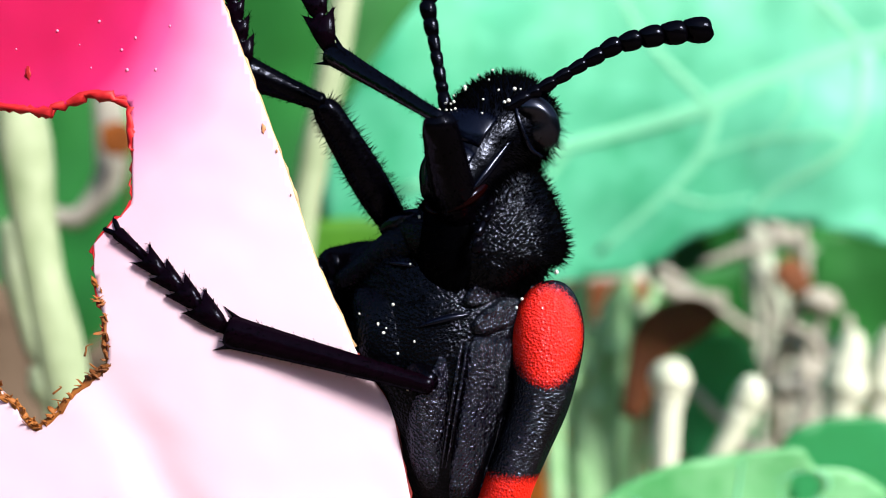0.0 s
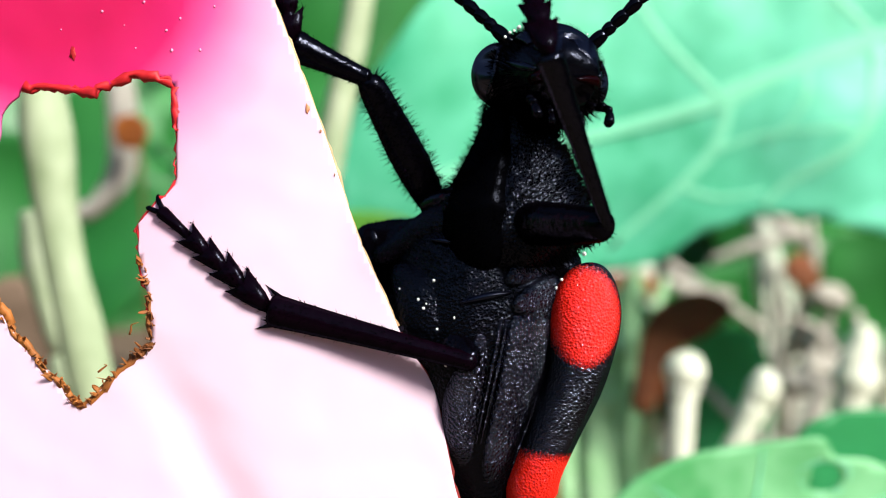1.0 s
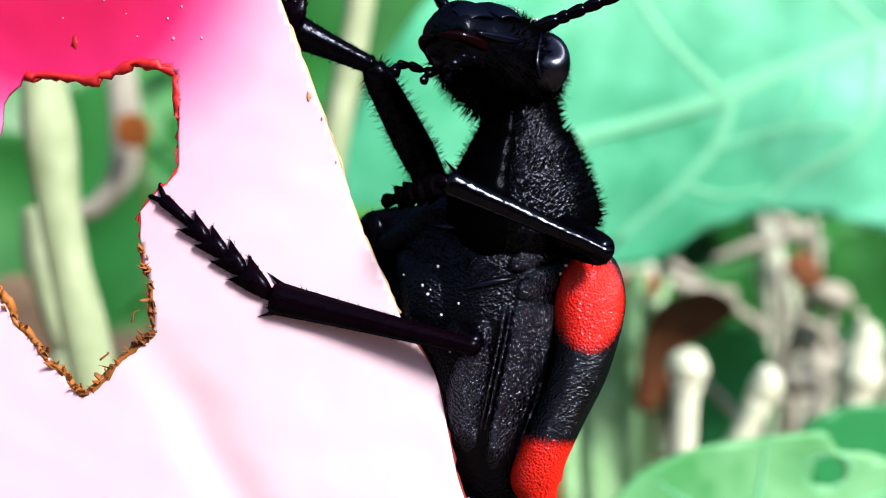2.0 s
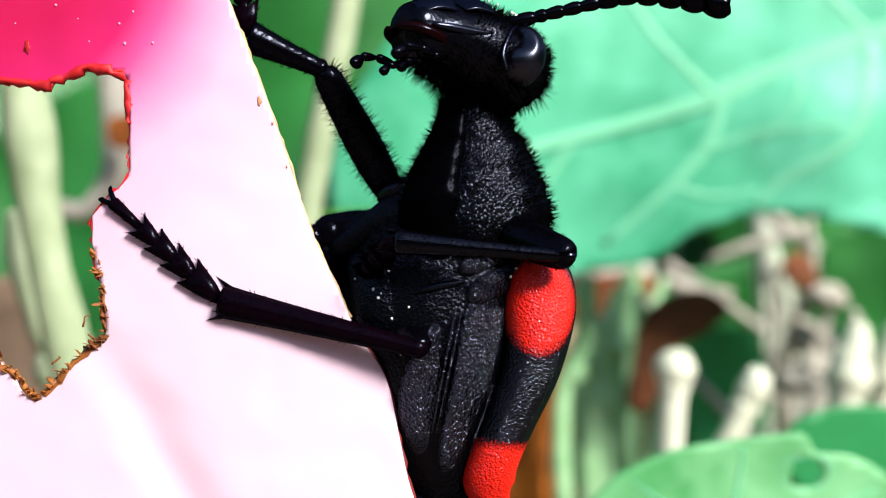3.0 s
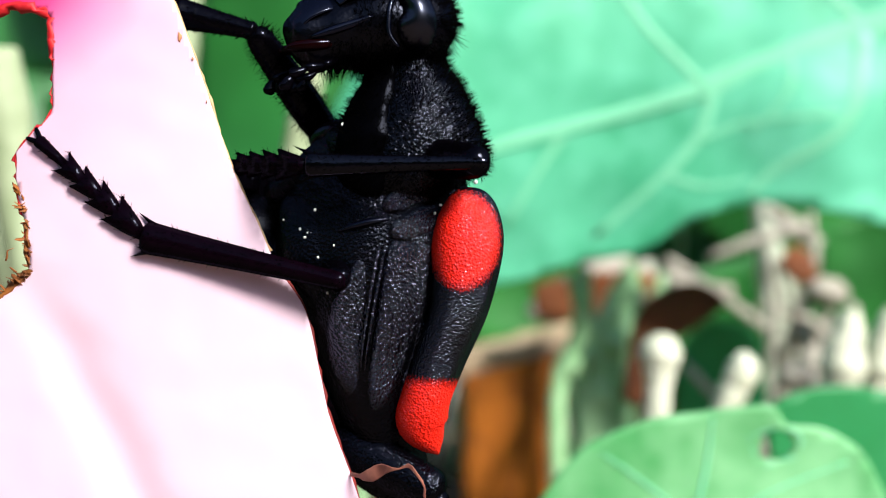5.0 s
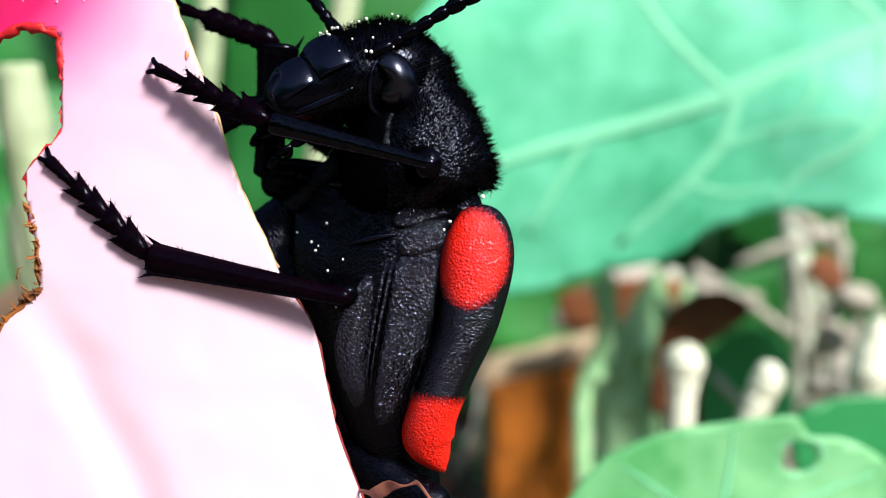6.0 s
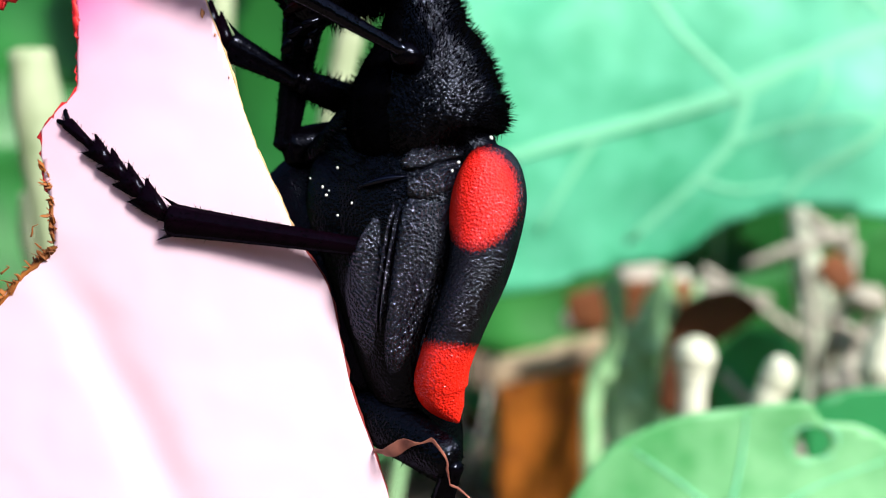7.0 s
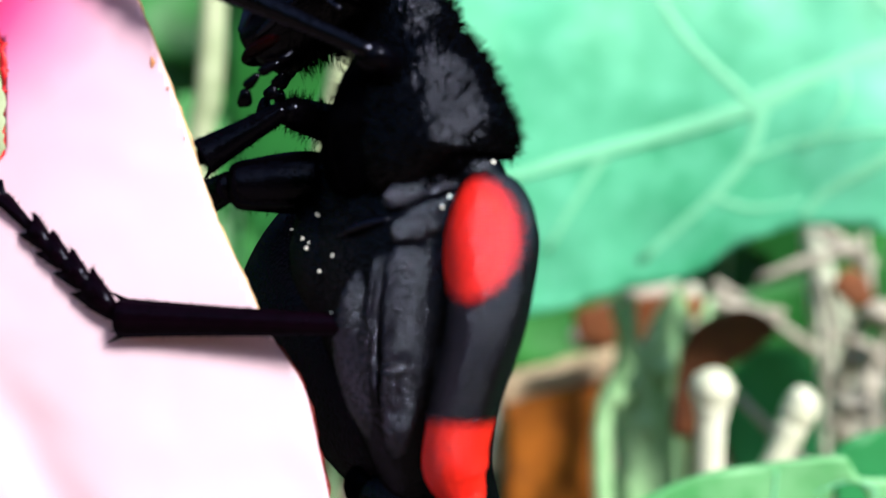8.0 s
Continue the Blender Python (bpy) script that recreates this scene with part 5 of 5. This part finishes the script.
ANTENNA_KEYS = [  # seconds, tip of the near feeler, tip of the far one
    (0.0, (8.79, -0, 8.72), (-1.03, 3, 11.65)),
    (0.25, (7.58, -0.17, 10.22), (-1.91, 2.95, 10.35)),
    (1.2, (7.26, -0.33, 10.26), (-2.85, 2.9, 9.98)),
    (2.3, (7.15, -0.31, 8.64), (-3.84, 2.94, 10.38)),
    (3.0, (9, -0.44, 8.58), (-3.01, 2.92, 11.17)),
    (3.5, (8.05, -0.28, 7.8), (-3.24, 2.99, 9.97)),
    (4.0, (7.21, -0.33, 5.4), (-4.1, 2.98, 8.36)),
    (4.5, (7.12, -0.03, 9.01), (-5.55, 2.91, 9.21)),
    (5.8, (6.03, 0.52, 7.72), (-4.82, 2.51, 8.67)),
    (6.2, (5.25, 0.8, 8.34), (-5.29, 2.37, 9.09)),
    (8.0, (4.66, 2.61, 9.73), (-5.5, 1.55, 11.08)),
]

LEG_KEYS = {  # seconds, knee, ankle, toe
    "near_fore": ((0.71, 0.5, 0.24), False, [
        (0.0, (-0.16, -3.6, 4.11), (-3.76, -0.2, 6.69), (-4.73, -0.2, 9.73)),
        (0.25, (3.6, -3.72, 1.73), (2.52, -5.2, 4.75), (2.06, -4.4, 7.56)),
        (0.5, (3.35, -3.83, 1.18), (2.27, -5.2, 4.82), (1.72, -4.19, 7.25)),
        (1.0, (3.59, -3.86, 0.14), (1.69, -5.71, 4.18), (0.95, -4.7, 6.88)),
        (1.2, (3.91, -3.45, -0.28), (1.82, -5.7, 3.89), (0.41, -4.67, 6.86)),
        (1.8, (3.75, -2.43, -1.09), (-0.49, -3.63, 1.77), (-2.31, -2.09, 2.97)),
        (2.3, (3.95, -1.83, -1.26), (-2.17, -1.89, -0.74), (-3.32, 2.44, -3.21)),
        (2.5, (4.1, -1.85, -1.3), (-2.03, -1.89, -0.79), (-3.49, 2.45, -3.26)),
        (3.0, (4.32, -2.09, -1.22), (-2.02, -2.1, -0.86), (-3.85, 2.96, -3.32)),
        (3.5, (3.36, -3.16, -2.65), (-3.02, -1.61, -1.89), (-4.74, 3.23, -3.86)),
        (4.0, (4.71, -2.26, -1.05), (-1.68, -2.08, -1.53), (-4.24, 2.99, -3.22)),
        (4.5, (4.51, -2.04, -2.21), (-2.16, -2.07, -2.11), (-4.91, 2.91, -3.78)),
        (4.7, (4.66, -2.03, -0.87), (-1.71, -2.57, -1.36), (-4.73, 1.91, -1.88)),
        (5.8, (2.56, -2.85, 0.38), (-4.84, -1.74, 1.54), (-8.85, -1.36, 3.72)),
        (6.0, (2.3, -2.86, 0.07), (-4.78, -1.79, 1.74), (-8.7, -1.44, 3.71)),
        (6.25, (1.62, -1.73, 0.84), (-1.87, -2.03, 3.01), (-4.05, -1.32, 6.05)),
        (6.4, (1.5, -0.6, 0.82), (-2.36, 2.55, 1.32), (-2.33, 0.75, 3.56)),
        (6.6, (1.4, -0.45, 0.34), (-2.47, 2.61, 0.65), (-2.41, 0.81, 3.22)),
        (6.8, (-0.17, -1.66, 2.2), (-4.41, -2.14, 4.42), (-8.29, -2.56, 6.18)),
        (7.0, (0.86, -1.29, 1.91), (-3.86, -1.96, 4.46), (-8.28, -2.57, 5.56)),
        (7.4, (1.84, -0.76, 0.84), (-3.39, -1.96, 3.65), (-7.55, -2.67, 3.08)),
        (7.5, (1.47, -0.82, 1.49), (-3.84, -2.17, 4.16), (-7.82, -2.87, 5.22)),
        (8.0, (0.79, -1.34, 2.39), (-2.85, -2.47, 4.35), (-6.36, -3.32, 6.11)),
    ]),
    "far_fore": ((-1.63, 2.2, 0.62), False, [
        (0.0, (-4.34, 1.5, 5.26), (-6.75, 1.2, 6.2), (-7.65, 0.8, 10)),
        (4.7, (-4.34, 1.5, 5.26), (-6.75, 1.2, 6.2), (-7.65, 0.8, 10)),
        (5.8, (-4.35, 1.72, 2.29), (-7.55, 1.61, 0.85), (-9.48, 2.05, 5.53)),
        (6.0, (-4.44, 1.67, 2.77), (-7.75, 1.52, 1.31), (-9.72, 1.94, 6.1)),
        (6.5, (-3.36, 1.79, 2.14), (-6.64, 1.39, 3.76), (-9.41, 1.5, 7.35)),
        (7.0, (-4.08, 1.55, 1.45), (-6.46, 0.9, 2.61), (-9.0, 1.2, 5.4)),
        (7.5, (-3.95, 1.77, 1.2), (-7.21, 0.88, 1.09), (-9.95, 0.61, 3.39)),
        (8.0, (-3.55, 0.9, 1.55), (-5.55, -0.3, 0.27), (-8.97, -1.6, -0.65)),
    ]),
    "near_mid": ((-1.65, 0.2, -3.29), True, [
        (0.0, (-0.45, -1.1, -4.55), (-7.4, -0.28, -2.78), (-11.66, 0, 0.98)),
        (1.0, (-0.34, -1.26, -4.55), (-7.4, -0.28, -2.78), (-11.66, 0, 0.98)),
        (3.5, (-0.53, -1.17, -4.48), (-7.4, -0.28, -2.78), (-11.66, 0, 0.98)),
        (4.5, (-0.59, -1.17, -4.33), (-7.4, -0.28, -2.78), (-11.66, 0, 0.98)),
        (6.0, (-0.63, -1.28, -4.42), (-7.39, -0.4, -2.98), (-11.64, 0, 0.98)),
        (7.0, (-0.31, -0.71, -4.63), (-7.39, -0.4, -3.08), (-11.7, 0, 0.98)),
        (7.5, (-0.11, -0.48, -4.89), (-7.42, -0.4, -3.14), (-11.63, 0, 1.0)),
        (8.0, (-0.31, -0.53, -5.12), (-7.68, -0.4, -3.34), (-11.55, 0, 0.98)),
    ]),
    "far_mid": ((-1.92, 2.6, -0.6), False, [
        (0.0, (-4.39, 2.8, -0.7), (-6.42, 3, -1.65), (-8.15, 3.2, -3.36)),
        (4.7, (-4.39, 2.8, -0.7), (-6.42, 3, -1.65), (-8.15, 3.2, -3.36)),
        (5.8, (-4.76, 2.07, -0.32), (-4.25, 1.94, 3.81), (-7.53, 1.13, 5.42)),
        (6.0, (-4.77, 2.02, -0.06), (-4.45, 1.88, 4.18), (-7.63, 1.05, 5.89)),
        (6.5, (-4.64, 1.93, -0.7), (-4.48, 1.81, 4.56), (-6.8, 0.98, 6.71)),
        (7.0, (-4.81, 2.08, -0.94), (-4.12, 2.09, 4.83), (-6.4, 1.17, 6.58)),
        (7.5, (-5.05, 0.9, -0.88), (-4.42, 1.86, 4.13), (-6.62, 0.71, 6.09)),
        (7.7, (-5.58, 0.4, -1.2), (-8.4, 3.0, 1.6), (-10.6, 3.2, 3.0)),
        (7.9, (-5.5, 0.1, -0.95), (-9.6, 3.0, -1.0), (-12.4, 3.4, -1.6)),
        (8.0, (-5.1, 0.1, -0.75), (-9.3, 3.0, -1.0), (-12.2, 3.4, -1.6)),
    ]),
    "near_hind": ((-1.72, 1.8, -10.09), False, [
        (0.0, (2.75, 0, -11.75), (1.52, 1, -15.18), (0.32, 1.2, -19.29)),
        (8.0, (2.75, 0, -11.75), (1.52, 1, -15.18), (0.32, 1.2, -19.29)),
    ]),
}


PRONOTUM_KEYS = [  # seconds, shift in mm; the lean in degrees stands first in the second triple
    (0.0, (0, 0, 0), (0, 0, 0)),
    (0.3, (-0.35, 0, 0), (-1, 0, 0)),
    (3.0, (-0.35, 0, 0), (-1, 0, 0)),
    (3.5, (-0.15, 0, 0), (0, 0, 0)),
    (4.0, (0, 0, 0), (0, 0, 0)),
    (4.7, (-0.1, 0, 0), (0, 0, 0)),
    (5.8, (-0.35, 0, 0), (-2, 0, 0)),
    (6.5, (-0.55, 0, 0), (-3, 0, 0)),
    (7.5, (-0.65, 0, 0), (-3, 0, 0)),
    (8.0, (-0.65, 0, 0), (-3, 0, 0)),
]


def pronotum_pose(t):
    """The fore body's nod on the hind body, about their joint."""
    d, r = blend(PRONOTUM_KEYS, t)
    pivot = (Vector((1.95, 1.6, -0.98)) - Vector(B0)) * MM
    return Matrix.Translation(pivot + d * MM) @ pose(0, 0, 0, 0, r[0], 0) @ Matrix.Translation(-pivot)


def head_pose(place, mouth, crown):
    """The head's pose in the beetle's space: -x is the mouth, z the crown; the mark between the eyes lies 0.75 ahead of the origin."""
    x = -Vector(mouth).normalized()
    z = Vector(crown) - x * Vector(crown).dot(x)
    z.normalize()
    y = z.cross(x)
    m = Matrix((x, y, z)).transposed().to_4x4()
    m.translation = (Vector(place) + x * 0.75 - Vector(B0)) * MM
    return m


def blend(keys, t):
    """The row of a key table at t, on a smooth curve through its rows; returns its vectors."""
    if t <= keys[0][0]:
        return [Vector(v) for v in keys[0][1:]]
    if t >= keys[-1][0]:
        return [Vector(v) for v in keys[-1][1:]]
    i = max(k for k in range(len(keys)) if keys[k][0] <= t)
    a, b = keys[i], keys[min(i + 1, len(keys) - 1)]
    h = b[0] - a[0]
    s = (t - a[0]) / h
    out = []
    for c in range(1, len(a)):
        p, q = Vector(a[c]), Vector(b[c])
        before, after = keys[max(i - 1, 0)], keys[min(i + 2, len(keys) - 1)]
        ma = (q - Vector(before[c])) * (h / (b[0] - before[0])) if i > 0 else (q - p) * 0.5
        mb = (Vector(after[c]) - p) * (h / (after[0] - a[0])) if i + 2 < len(keys) else (q - p) * 0.5
        # a hold stays a hold, and no swing runs far past its ends
        far = (q - p).length * 1.5
        ma = ma * min(1.0, far / (ma.length + 1e-9))
        mb = mb * min(1.0, far / (mb.length + 1e-9))
        out.append(p * (2 * s ** 3 - 3 * s * s + 1) + ma * (s ** 3 - 2 * s * s + s) + q * (3 * s * s - 2 * s ** 3) + mb * (s ** 3 - s * s))
    return out


STEPS = [k / 10 for k in range(81)]


def body_pose(t):
    """The beetle's pose at t: a shift in mm, a turn about z and a lean about y."""
    rows = [(r[0], r[1:4], (r[4], r[5], 0)) for r in BODY]
    d, r = blend(rows, t)
    o = Vector(B0) + d
    return pose(o.x * MM, o.y * MM, o.z * MM, 0, r[1], r[0])


def motions():
    walk(beetle, [(t, body_pose(t)) for t in STEPS])
    walk(PRONOTUM, [(t, pronotum_pose(t)) for t in STEPS])
    walk(HEAD, [(t, head_pose(*blend(HEAD_KEYS, t))) for t in STEPS])
    for side, ob in zip((-1, 1), ANTENNAE):
        rows = []
        for t in STEPS:
            m = head_pose(*blend(HEAD_KEYS, t))
            tip = blend(ANTENNA_KEYS, t)[0 if side < 0 else 1] - Vector(B0)
            # the near feeler grows from whichever socket lies nearer to the watcher's right
            root = m @ (Vector((-1.35, side * 1.32, 1.18)) * MM) / MM
            rows.append((t, frame_to(root, tip, (0.2, -1, 0.2))))
        walk(ob, rows)
    for name, (hip, planted, keys) in LEG_KEYS.items():
        coxa, fe, ti, ta, (l1, l2, l3) = LEGS[name]
        hip = Vector(hip)
        coxa.location = (hip - Vector(B0)) * MM
        rf, rt, rs = [], [], []
        for t in STEPS:
            knee, ankle, toe = blend(keys, t)
            if planted:
                # the foot keeps its hold on the petal while the body sways
                inv = body_pose(t).inverted()
                ankle, toe = [inv @ (p * MM) / MM + Vector(B0) for p in (ankle, toe)]
            k, a, e = knee - hip, ankle - hip, toe - hip
            # the thigh's root lies as deep in the body as its length asks
            deep = max(0.0, l1 * l1 - k.x * k.x - k.z * k.z)
            start = Vector((0, max(0.0, k.y + math.sqrt(deep)), 0))
            start = k + (start - k).normalized() * l1
            end = k + (a - k).normalized() * l2
            rf.append((t, frame_to(start, k)))
            rt.append((t, frame_to(k, a)))
            rs.append((t, frame_to(end, e)))
        walk(fe, rf), walk(ti, rt), walk(ta, rs)


motions()
